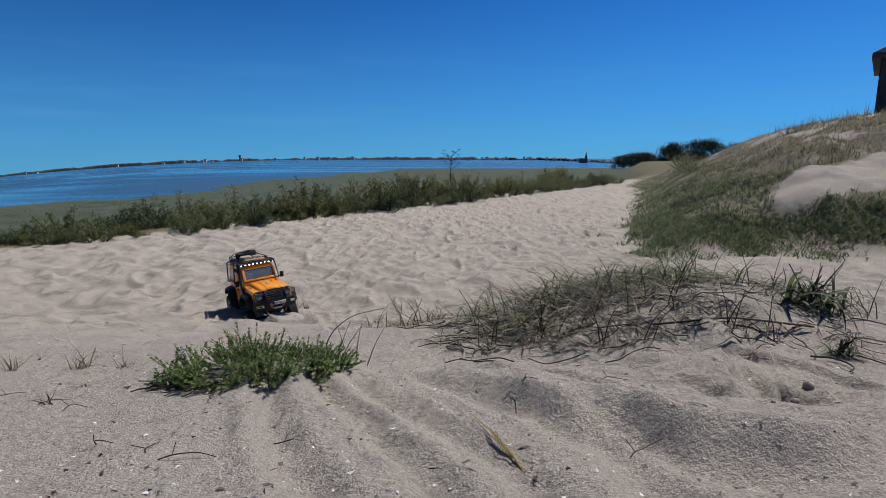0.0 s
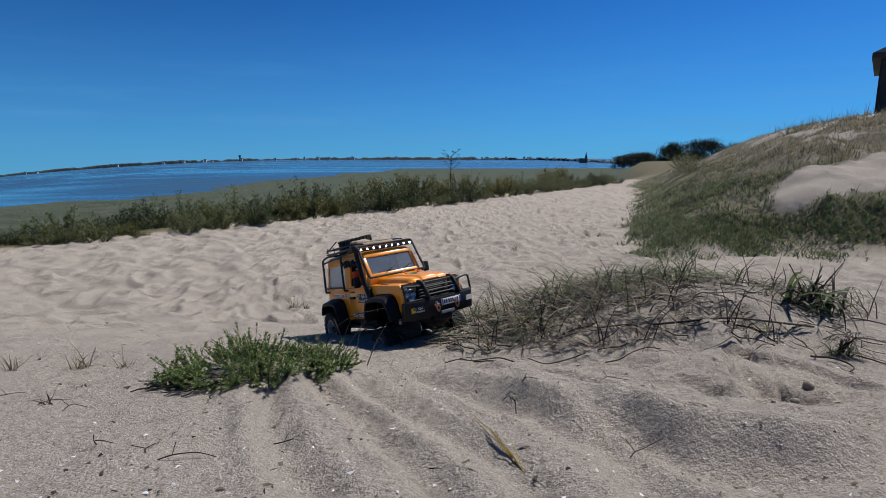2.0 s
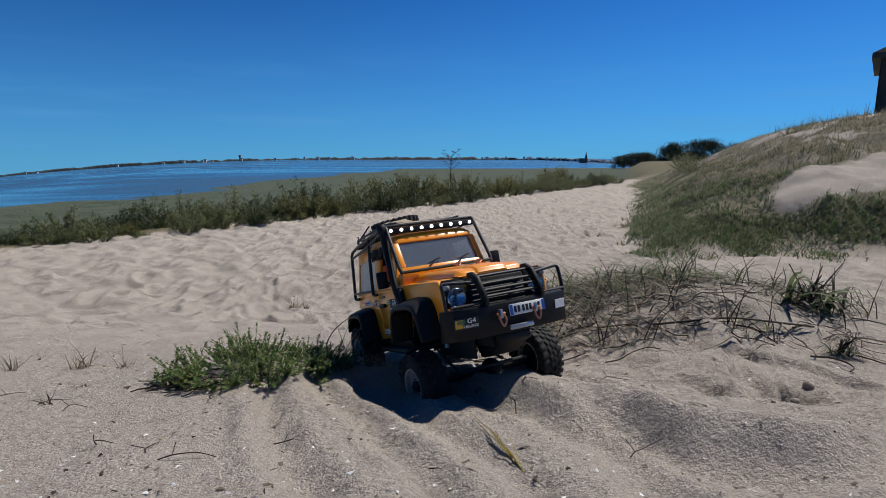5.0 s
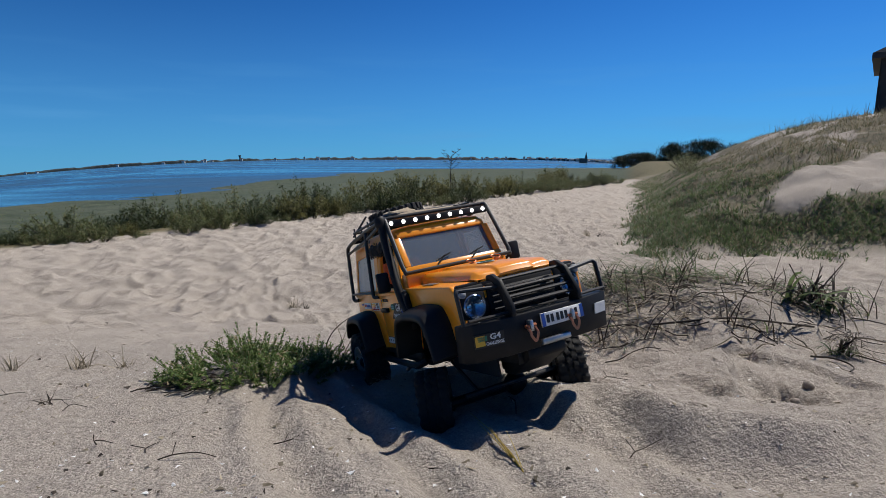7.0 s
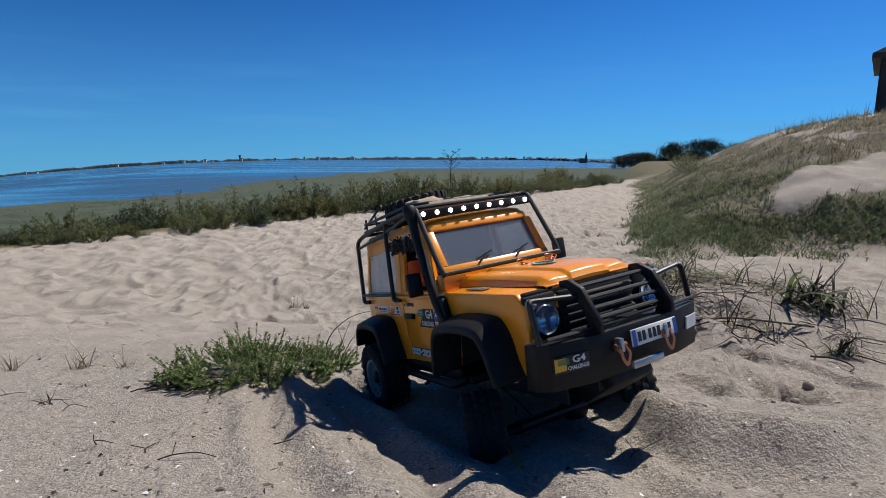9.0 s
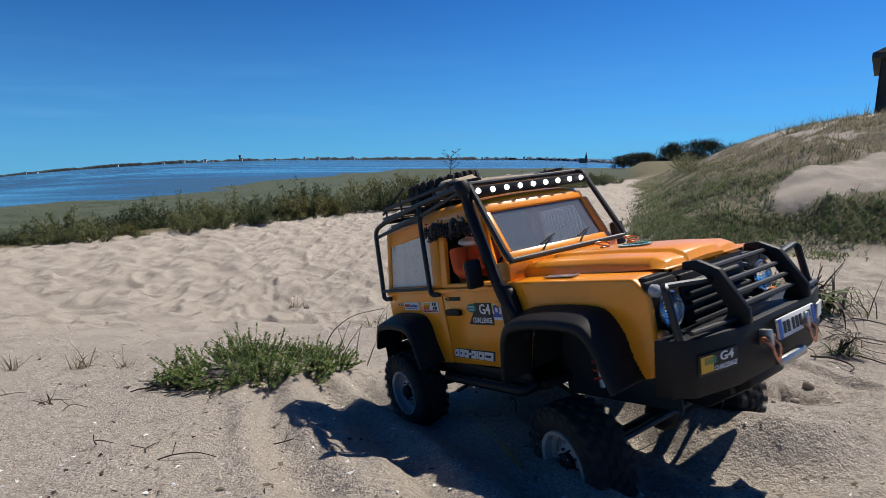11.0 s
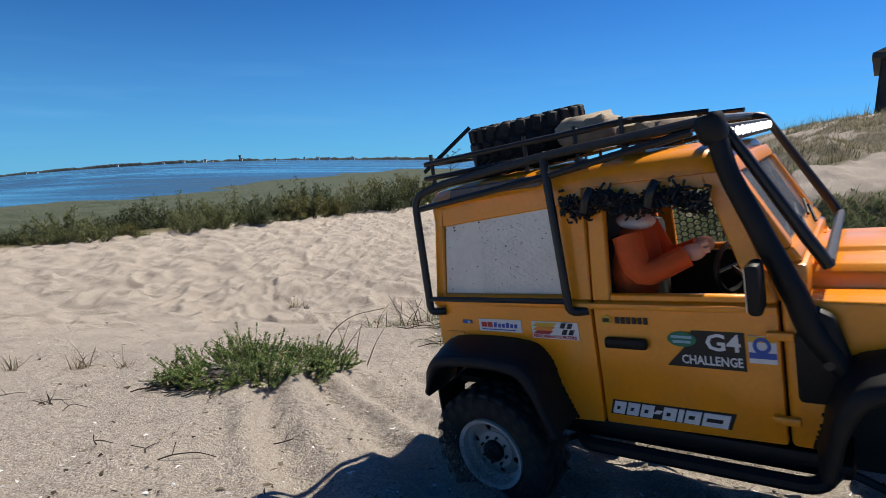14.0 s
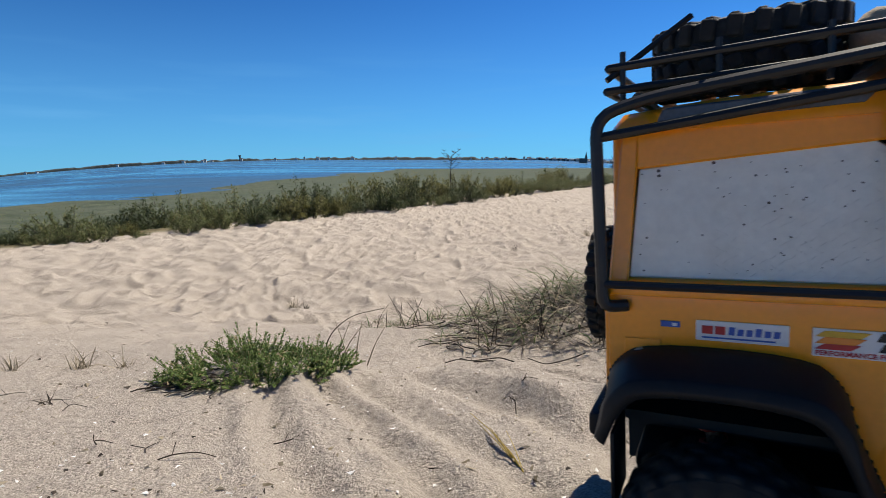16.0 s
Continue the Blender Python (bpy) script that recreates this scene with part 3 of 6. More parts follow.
def green_clump():
    clump = tagged(new("beach_plant"), "low bright green bushy beach plant on bare sand", "plant")
    leaves_v, leaves_f, count = [], [], 0
    stems = bmesh.new()
    rng = np.random.default_rng(21)
    n = 640
    xs, ys = rough_ring(rng, -0.345, 0.965, 0.165, 0.115, n, 0.50, 0.6)
    for x, y in zip(xs, ys):
        if noise.noise((x * 16, y * 16, 4.0)) < -0.28:
            continue
        edge = math.hypot((x + 0.345) / 0.17, (y - 0.965) / 0.135)
        L = rng.uniform(0.022, 0.056) * (1.15 - 0.35 * min(edge, 1)) * (0.95 + 0.55 * noise.noise((x * 14, y * 14, 0)))
        h = math.atan2(y - 0.965, x + 0.345) + rng.normal(0, 0.9)
        lean = rng.uniform(0.25, 1.35) + 0.35 * min(edge, 1)
        z = ground_z(x, y) - 0.004
        d = Vector((math.sin(lean) * math.cos(h), math.sin(lean) * math.sin(h), math.cos(lean)))
        p0 = Vector((x, y, z))
        mid = p0 + d * L * 0.5 + Vector((0, 0, 0.006))
        tip = p0 + d * L + Vector((0, 0, 0.014))
        tube([p0, mid, tip], 0.0005, 3, 0, stems)
        k = 26
        t = rng.uniform(0.25, 1.0, k)
        base = np.array([p0.lerp(mid, min(1, a * 2)) if a < 0.5 else mid.lerp(tip, a * 2 - 1) for a in t])
        V, F = blade_data(rng, base, 0.0075, 0.0032, 1.05, 0.6, None, 2)
        leaves_f += [[i + count for i in f] for f in F]
        leaves_v.append(V)
        count += len(V)
    me = bpy.data.meshes.new("foliage")
    me.from_pydata(np.concatenate(leaves_v).tolist(), [], leaves_f)
    me.materials.append(GREEN_LEAF)
    ob = new("foliage", me)
    ob.parent, ob["kind"] = clump, "stuff"
    ob = part("branchwork", stems, GREEN_LEAF, clump)
    ob["kind"] = "stuff"
    # bare runners creeping out over the sand
    rng2 = random.Random(5)
    for i in range(26):
        a = rng2.uniform(2.6, 4.6)
        x, y = -0.44 + rng2.uniform(-0.02, 0.10), 0.865 + rng2.uniform(-0.03, 0.05)
        pts = []
        for k in range(5):
            pts.append((x, y, ground_z(x, y) + 0.004 + 0.010 * math.sin(k * 0.8) * rng2.random()))
            a += rng2.gauss(0, 0.35)
            x, y = x + 0.020 * math.cos(a), y + 0.014 * math.sin(a)
        part("runner", tube(pts, 0.0011, 4, 0.01), DEAD, clump)
    for x, dx in ((-0.225, 0.06), (-0.205, -0.03), (-0.19, 0.015), (-0.23, 0.03), (-0.165, 0.045)):
        z = ground_z(x, 1.11)
        part("dry_stalk", tube([(x, 1.11, z), (x + dx * 0.4, 1.11, z + 0.05), (x + dx, 1.12, z + 0.095)], 0.0012, 4, 0.02, None, 0.4), DRY, clump)
    z = ground_z(-0.25, 1.10)
    part("dry_stalk", tube([(-0.26, 1.10, z), (-0.245, 1.11, z + 0.06), (-0.20, 1.13, z + 0.095), (-0.13, 1.15, z + 0.105)], 0.0013, 4, 0.03, None, 0.5), DEAD, clump)


def marram(cx, cy, rx, ry, n_green, n_dry, seed, height_m, label="grey-green and dry marram tuft on a sandy hummock"):
    tuft = tagged(new("marram_tuft"), label, "grass", "marram tufts on the hummock")
    rng = np.random.default_rng(seed)
    wind = 3.4
    for name, n, m, lean, curl, L in (("green_growth", int(n_green * 0.7), MARRAM, 0.85, 1.6, height_m * 1.1), ("dry_growth", int(n_dry * 0.6), DRY, 1.25, 0.9, height_m * 1.05), ("dead_growth", int(n_dry * 0.6), DEAD, 1.40, 0.5, height_m * 0.9)):
        if n:
            x, y = rough_ring(rng, cx, cy, rx, ry, n)
            b = on_ground(x, y, 0.002)
            b[:, 2] += rng.uniform(0, 0.018, n)
            hd = np.where(rng.random(n) < 0.5, rng.normal(wind, 0.9, n), rng.uniform(0, 6.28, n))
            blades(name, rng, b, L * 1.1, 0.0032, lean, curl, m, hd, 5, tuft)
    rr = random.Random(seed)
    for k in range(5):
        x, y = cx + rr.uniform(-rx, rx) * 0.8, cy - ry * rr.uniform(0.2, 0.9)
        z = ground_z(x, y)
        dx = rr.uniform(-0.06, 0.06)
        part("dead_stalk", tube([(x, y, z - 0.003), (x + dx * 0.3, y - 0.006, z + 0.05), (x + dx, y - 0.012, z + rr.uniform(0.07, 0.12))], 0.0015, 5, 0.02, None, 0.5), DEAD, tuft)
    return tuft


def roots():
    """Bare rhizomes and stalks lying across the hummock's face."""
    rr = random.Random(33)
    for i in range(150):
        x, y = rr.uniform(0.0, 1.10), rr.uniform(1.10, 1.66)
        a = rr.uniform(0, 6.28)
        pts, step = [], rr.uniform(0.02, 0.045)
        for k in range(5):
            pts.append((x, y, ground_z(x, y) + 0.003 + 0.010 * rr.random()))
            a += rr.gauss(0, 0.45)
            x, y = x + step * math.cos(a), y + step * 0.7 * math.sin(a)
        bm = tube(pts, rr.uniform(0.0010, 0.0024), 5, 0.012, None, 0.6)
        tagged(new("dead_stalk", finish("dead_stalk", bm, rr.choice((DEAD, DEAD, DRY)), 60)), "bare dead plant stalk lying on the sand", "stalk", "dead stalks on the hummock")
    # long straight reed
    z0, z1 = ground_z(0.56, 1.25), ground_z(0.90, 1.27)
    tagged(new("reed", finish("reed", tube([(0.50, 1.23, z0 + 0.012), (0.70, 1.26, max(z0, z1) + 0.022), (0.92, 1.28, z1 + 0.014)], 0.0026, 6, 0.05), DEAD, 60)), "long dry reed lying across the hummock", "reed")


def curled_plant(cx, cy, seed, scale, label):
    """A dark half-dead plant with broad curling leaves."""
    plant = tagged(new("curled_plant"), label, "plant")
    rng = np.random.default_rng(seed)
    x, y = rough_ring(rng, cx, cy, 0.07 * scale, 0.05 * scale, 34)
    blades("foliage", rng, on_ground(x, y), 0.20 * scale, 0.0085 * scale, 0.4, 2.7, MARRAM, None, 7, plant)
    x, y = rough_ring(rng, cx + 0.02, cy, 0.09 * scale, 0.05 * scale, 70)
    b = on_ground(x, y)
    b[:, 2] += rng.uniform(0, 0.06, len(b))
    blades("dead_foliage", rng, b, 0.13 * scale, 0.0065 * scale, 1.0, 2.8, DEAD, None, 7, plant)
    rr = random.Random(seed)
    for k in range(6):
        dx, dy = rr.uniform(-0.08, 0.10) * scale, rr.uniform(-0.05, 0.03) * scale
        z = ground_z(cx, cy)
        part("stalk", tube([(cx, cy, z), (cx + dx * 0.5, cy + dy * 0.5, z + 0.07 * scale), (cx + dx, cy + dy, z + rr.uniform(0.06, 0.13) * scale)], 0.0028, 5, 0.02, None, 0.5), DEAD, plant)


def sprig(x, y, h, n, seed, material, label="small dry sprig growing in the sand"):
    s = tagged(new("sprig"), label, "sprig", "sprigs in the sand")
    rng = np.random.default_rng(seed)
    px, py = rough_ring(rng, x, y, h * 0.35, h * 0.3, n)
    blades("growth", rng, on_ground(px, py), h, 0.0022 + 0.006 * h, 0.7, 0.7, material, None, 3, s)


def shrub_mesh(seed, material, n=2700):
    rng = np.random.default_rng(seed)
    stems = 30
    bases, heads = [], []
    for k in range(stems):
        a, q = rng.uniform(0, 6.28), rng.uniform(0, 1) ** 0.6
        lean = q * 0.85 + rng.normal(0, 0.10)
        L = rng.uniform(0.26, 0.58) * (1.05 - 0.30 * q)
        p0 = np.array([0.16 * q * math.cos(a), 0.16 * q * math.sin(a), -0.02])
        d = np.array([math.sin(lean) * math.cos(a), math.sin(lean) * math.sin(a), math.cos(lean)])
        m = n // stems
        t = rng.uniform(0.12, 1.0, m) ** 0.8
        bases.append(p0 + d * (t * L)[:, None] + rng.normal(0, 0.022, (m, 3)))
        heads.append((p0, p0 + d * L))
    V, F = blade_data(rng, np.concatenate(bases), 0.040, 0.0120, 0.85, 0.4, None, 2)
    me = bpy.data.meshes.new("foliage")
    me.from_pydata(V.tolist(), [], F)
    me.materials.append(material)
    bm = bmesh.new()
    for a, b in heads:
        tube([a, a + (b - a) * 0.88], 0.004, 4, 0, bm, 0.4)
    return me, finish("branchwork", bm, BARK, 60)


def scrub_belt():
    kinds = []
    for k, m in enumerate((SCRUB, SCRUB3, SCRUB2, SCRUB, SCRUB3)):
        s = tagged(new("shrub"), {SCRUB: "olive green", SCRUB2: "yellowish green", SCRUB3: "dark green"}[m] + " saltbush shrub at the edge of the beach", "shrub", "shrubs along the beach")
        lm, sm = shrub_mesh(40 + k, m)
        for name, me in (("foliage", lm), ("branchwork", sm)):
            o = new(name, me)
            o.parent, o["kind"] = s, "stuff"
        kinds.append(s)
    rr = random.Random(8)
    placed = 0
    for row in range(4):
        x = -8.0
        while x < 6.6:
            y0 = D * float(scrub_edge(np.array(x)))
            far = max(0.0, (y0 - 6) / 16)
            x += (0.26 + 0.30 * far) * rr.uniform(0.7, 1.35)
            y = y0 + 0.12 + 0.55 * row * (1 + far) + rr.uniform(-0.12, 0.25)
            h = rr.choice((0.55, 0.8, 1.0, 1.15, 1.45)) * rr.uniform(0.85, 1.15) * (0.95 + 0.40 * far) * (1.0 + 0.10 * row) * float(np.interp(x, [-5, -3.6, -2.2, -1.2, 4.0, 6.5], [0.62, 0.60, 0.72, 0.82, 0.80, 0.55]))
            m = pose(x, y, ground_z(x, y) - 0.02, 0, 0, rr.uniform(0, 360)) @ Matrix.Diagonal((h * rr.uniform(0.9, 1.25), h * rr.uniform(0.9, 1.25), h, 1))
            k = rr.choice(kinds)
            if placed < len(kinds):
                k = kinds[placed]
                k.matrix_basis = m
            else:
                c = copy_thing(k, m)
                c.matrix_basis = m
            placed += 1
    # a bare seeding stalk above the scrub
    z = ground_z(0.19, 13.2)
    umbel = tube([(0.17, 13.2, z), (0.19, 13.2, z + 0.75), (0.20, 13.2, z + 1.06)], 0.012, 5, 0.1, None, 0.5)
    for k in range(14):
        a = k * 2.4
        b = Vector((0.19, 13.2, z + 0.72 + 0.024 * k))
        t = b + Vector((0.20 * math.cos(a), 0.15 * math.sin(a), 0.15))
        tube([b, t], 0.006, 4, 0, umbel, 0.5)
        for j in range(5):
            tube([t, t + Vector((0.05 * math.cos(a + j), 0.05 * math.sin(a + j), 0.04))], 0.004, 3, 0, umbel)
    tagged(new("seed_stalk", finish("seed_stalk", umbel, DEAD, 60)), "tall bare seeding stalk above the scrub", "plant")


def dune_cover():
    rng = np.random.default_rng(3)
    n = 600000
    x, y = 1.4 + 15 * rng.uniform(0, 1, n) ** 1.2, 4.6 + 19 * rng.uniform(0, 1, n) ** 1.9
    s, b = dune_in(x, y / D), bare(x, y / D)
    foot = 1 - sstep(1.0, 2.4, s)
    dens = sstep(-0.12, 0.25, s + 0.25 * vnoise(x * 3, y * 3, 81)) * (1 - b) * (0.25 + 0.75 * sstep(-0.45, 0.25, fbm(x * 1.9, y * 2.6, 3, 85)))
    keep = rng.random(n) < dens * (0.35 + 0.65 * foot) * np.clip(9 / y, 0.3, 1)
    x, y, foot = x[keep], y[keep], foot[keep]
    low = rng.random(len(x)) < foot * 0.92
    ob = blades("dune_herb", rng, on_ground(x[low], y[low]), 0.085, 0.0110, 0.90, 0.6, CARPET, None, 2)
    tagged(ob, "dense dark green herbs carpeting the dune foot", "plants", kind="stuff")
    ob = blades("dune_grass", rng, on_ground(x[~low], y[~low]), 0.12, 0.007, 0.65, 0.6, DUNEGRASS, None, 2)
    tagged(ob, "thin dry grass on the sandy dune", "grass", kind="stuff")
    # taller stalks along the crest
    n = 900
    x = rng.uniform(4, 16, n)
    y = rng.uniform(9, 16, n)
    keep = (dune_in(x, y / D) > 3.0)
    ob = blades("crest_grass", rng, on_ground(x[keep], y[keep]), 0.34, 0.010, 0.3, 0.5, DUNEGRASS, None, 3)
    tagged(ob, "taller seeding grass along the dune crest", "grass", kind="stuff")
    # small dark bushes on the crest
    lm, sm = shrub_mesh(60, SCRUB, 600)
    for x, y, h in ((7.55, 12.0, 0.55), (7.9, 12.2, 0.45), (11.6, 14.4, 0.7), (10.6, 13.4, 0.6), (6.7, 14.6, 0.9), (7.4, 16.2, 1.1), (8.3, 18.0, 1.2), (9.4, 21.0, 1.3), (10.6, 24.0, 1.4), (7.9, 17.6, 0.9), (6.2, 13.4, 0.7), (9.0, 19.6, 1.2)):
        t = tagged(new("shrub"), "small dark bush on the dune crest", "shrub")
        for name, me in (("foliage", lm), ("branchwork", sm)):
            o = new(name, me)
            o.parent, o["kind"] = t, "stuff"
        t.matrix_basis = pose(x, y, ground_z(x, y), 0, 0, x * 50) @ Matrix.Diagonal((h * 1.5, h * 1.5, h, 1))
    # low growth on the mud flats
    n = 40000
    y = 9 + 75 * rng.uniform(0, 1, n) ** 2.2
    x = rng.uniform(-1.05, 0.5, n) * y
    e, w = y - scrub_edge(x), -20 + 0.16 * (y - 21) - x
    y = y * D
    keep = (e > 2.5) & (w < -1) & (dune_in(x, y / D) < -0.5) & (vnoise(x * 0.35, y * 0.25, 91) + 0.4 * vnoise(x, y, 92) > -0.15)
    ob = blades("marsh_plants", rng, on_ground(x[keep], y[keep]), 0.07, 0.022, 1.0, 0.3, SCRUB, None, 2)
    tagged(ob, "low dull green salt marsh growth", "plants", kind="stuff")


def litter():
    """Shell grit, dark crumbs and twigs on the near sand."""
    rng = random.Random(17)
    for name, n, m, lo, hi, label in (("shell_fragments", 620, WHITE, 0.0006, 0.0019, "scattered white shell fragments on the sand"), ("sand_crumbs", 900, DRY, 0.0008, 0.0026, "small coarse crumbs on the sand"), ("dark_crumbs", 160, DEAD, 0.0008, 0.0026, "small dark bits of dead plant")):
        bm = bmesh.new()
        for i in range(n):
            y = 0.40 + 2.6 * rng.random() ** 2.2
            x = rng.uniform(-0.9, 0.9) * (y + 0.1)
            r = rng.uniform(lo, hi) * (1 + 0.5 * y)
            z = ground_z(x, y)
            pts = [Vector((x, y, z)) + Vector((rng.gauss(0, 1), rng.gauss(0, 1), abs(rng.gauss(0, 0.6)))) * r for k in range(4)]
            v = [bm.verts.new(p) for p in pts]
            for f in ((0, 1, 2), (0, 1, 3), (0, 2, 3), (1, 2, 3)):
                bm.faces.new([v[q] for q in f])
        tagged(new(name, finish(name, bm, m)), label, "debris", kind="stuff")
    for x, y, L, a, lift in ((-0.315, 0.455, 0.045, 1.9, 0.002), (-0.295, 0.445, 0.05, 0.2, 0.006), (-0.39, 0.48, 0.012, 0.4, 0.004), (0.11, 0.68, 0.04, -0.5, 0.003), (0.53, 0.57, 0.035, -0.1, 0.003), (0.31, 0.85, 0.05, 0.3, 0.006), (-0.62, 0.66, 0.05, 0.9, 0.006), (-0.55, 0.62, 0.04, 1.2, 0.01),
                          (-0.20, 0.52, 0.03, -0.3, 0.002), (0.20, 0.47, 0.05, 0.4, 0.004), (-0.78, 0.75, 0.06, 1.1, 0.006), (0.10, 0.62, 0.035, 1.4, 0.02), (0.46, 0.96, 0.06, 0.5, 0.01), (0.40, 1.00, 0.09, 0.55, 0.012)):
        y = y * D
        c, s = math.cos(a), math.sin(a)
        pts = [(x + c * L * t + 0.006 * math.sin(5 * t + x * 9), y + s * L * t, ground_z(x + c * L * t, y + s * L * t) + 0.001 + lift * math.sin(t * 3.1)) for t in (0, 0.33, 0.66, 1)]
        bm = tube(pts, 0.0008, 5, 0.01, None, 0.6)
        mid = Vector(pts[1])
        tube([mid, mid + Vector((-s * L * 0.3, c * L * 0.3, 0.006))], 0.0005, 4, 0, bm)
        tagged(new("twig", finish("twig", bm, DEAD, 60)), "small dark dry twig on the sand", "twig", "twigs on the sand")
    # yellow grass stalk in the foreground
    straw = tagged(new("straw_tuft"), "yellowing grass stalk lying in the near sand", "grass")
    yel = leaf_mat("yellow_straw", (0.42, 0.30, 0.06), (0.50, 0.42, 0.12))
    for dx, dy, dz, r in ((-0.042, 0.20, 0.004, 0.0011), (-0.036, 0.15, 0.003, 0.0010), (-0.024, 0.11, 0.008, 0.0009), (-0.018, 0.07, 0.010, 0.0010), (-0.008, 0.08, 0.016, 0.0008)):
        way = [(0.080 + dx * k, 0.488 + dy * k) for k in (0, 0.5, 1)]
        part("stalk", tube([(x, y, ground_z(x, y) + lift) for (x, y), lift in zip(way, (0.0, 0.004 + dz * 0.4, 0.002 + dz * 0.7))], r * 0.7, 5, 0.02, None, 0.5), yel, straw)
    # crumbled lumps of damp sand
    lump = mat("damp_sand", (0.36, 0.31, 0.25), 0.95, var=0.4, scale=120, bump_at=0.002)
    for x, y, r in ((0.70, 0.97, 0.010), (0.585, 0.85, 0.006), (0.565, 0.81, 0.007), (0.545, 0.83, 0.004), (0.60, 0.84, 0.005)):
        b = bmesh.new()
        bmesh.ops.create_icosphere(b, subdivisions=2, radius=r)
        for v in b.verts:
            v.co *= 1 + 0.35 * noise.noise(v.co * (1.2 / r) + Vector((x * 50, 0, 0)))
        ob = tagged(new("sand_lump", finish("sand_lump", b, lump, 60)), "crumbly lump of damp sand", "sand lump", "lumps of sand")
        ob.location = (x, y, ground_z(x, y) + r * 0.35)


green_clump()
for i, (cx, cy, rx, ry, g, d, h) in enumerate(((0.02, 1.55, 0.20, 0.16, 70, 110, 0.10), (0.22, 1.38, 0.17, 0.15, 150, 200, 0.13), (0.42, 1.42, 0.17, 0.15, 170, 260, 0.14), (0.60, 1.45, 0.17, 0.14, 230, 240, 0.14),
                                               (0.78, 1.50, 0.17, 0.13, 240, 140, 0.13), (0.30, 1.22, 0.15, 0.10, 60, 220, 0.11), (0.55, 1.24, 0.14, 0.09, 40, 180, 0.10), (0.95, 1.45, 0.16, 0.12, 70, 90, 0.12), (1.12, 1.35, 0.14, 0.10, 40, 90, 0.11), (-0.16, 1.80, 0.16, 0.13, 60, 40, 0.07), (0.14, 1.18, 0.15, 0.09, 60, 150, 0.09), (0.40, 1.08, 0.14, 0.07, 20, 160, 0.08), (0.70, 1.12, 0.14, 0.07, 10, 120, 0.08), (1.25, 1.55, 0.18, 0.12, 60, 60, 0.10))):
    marram(cx, cy * D, rx * 1.05, ry * 1.3, int(g * 0.85), int(d * 1.0), 100 + i, h)
roots()
curled_plant(1.02, 1.45, 5, 1.0, "dark half-dead plant with curling leaves")
curled_plant(0.90, 1.16, 6, 0.38, "small dark withered plant on the sand")
for i, (x, y, h, n, m) in enumerate(((-0.98, 1.0, 0.05, 26, DRY), (-0.84, 1.02, 0.06, 40, DRY), (-0.76, 1.05, 0.05, 30, DRY), (-0.60, 0.66, 0.04, 12, DEAD), (-0.90, 2.70, 0.09, 60, DRY), (-0.80, 2.62, 0.07, 30, DEAD), (0.73, 4.75, 0.14, 30, DEAD), (1.80, 5.75, 0.16, 46, DRY), (1.95, 5.70, 0.14, 30, DEAD),
                                     (0.20, 2.60, 0.12, 20, DEAD), (0.45, 2.45, 0.14, 34, DRY), (-0.05, 2.35, 0.09, 24, DRY), (0.70, 2.60, 0.16, 30, MARRAM), (1.15, 3.10, 0.12, 26, DRY), (-0.30, 2.10, 0.07, 26, DRY), (-0.22, 1.92, 0.06, 30, MARRAM), (-1.00, 0.78, 0.04, 10, DEAD), (1.45, 1.75, 0.09, 16, DRY))):
    sprig(x, y * D, h, n, 300 + i, m)
scrub_belt()
dune_cover()
litter()


# ---- the far shore, trees and the hut ----
# the woods' colour includes the bluish haze of distance
HAZED_WOOD = mat("hazed_far_woods", (0.030, 0.045, 0.045), 0.9, var=0.4, scale=0.05)
FARWHITE = mat("far_white_wall", (0.60, 0.60, 0.58), 0.8, var=0.1, scale=0.5)
FARROOF = mat("far_slate_roof", (0.10, 0.11, 0.13), 0.7, var=0.2, scale=0.5)
FARSTONE = mat("far_stone", (0.12, 0.12, 0.12), 0.8, var=0.2, scale=0.5)


def shore_y(u):
    return 470 - 300 * sstep(0.12, 0.40, u)


def far_z(x, y):
    return -1.33 - max(0.0, y - 22) * float(bow(np.array(x), np.array(y)))


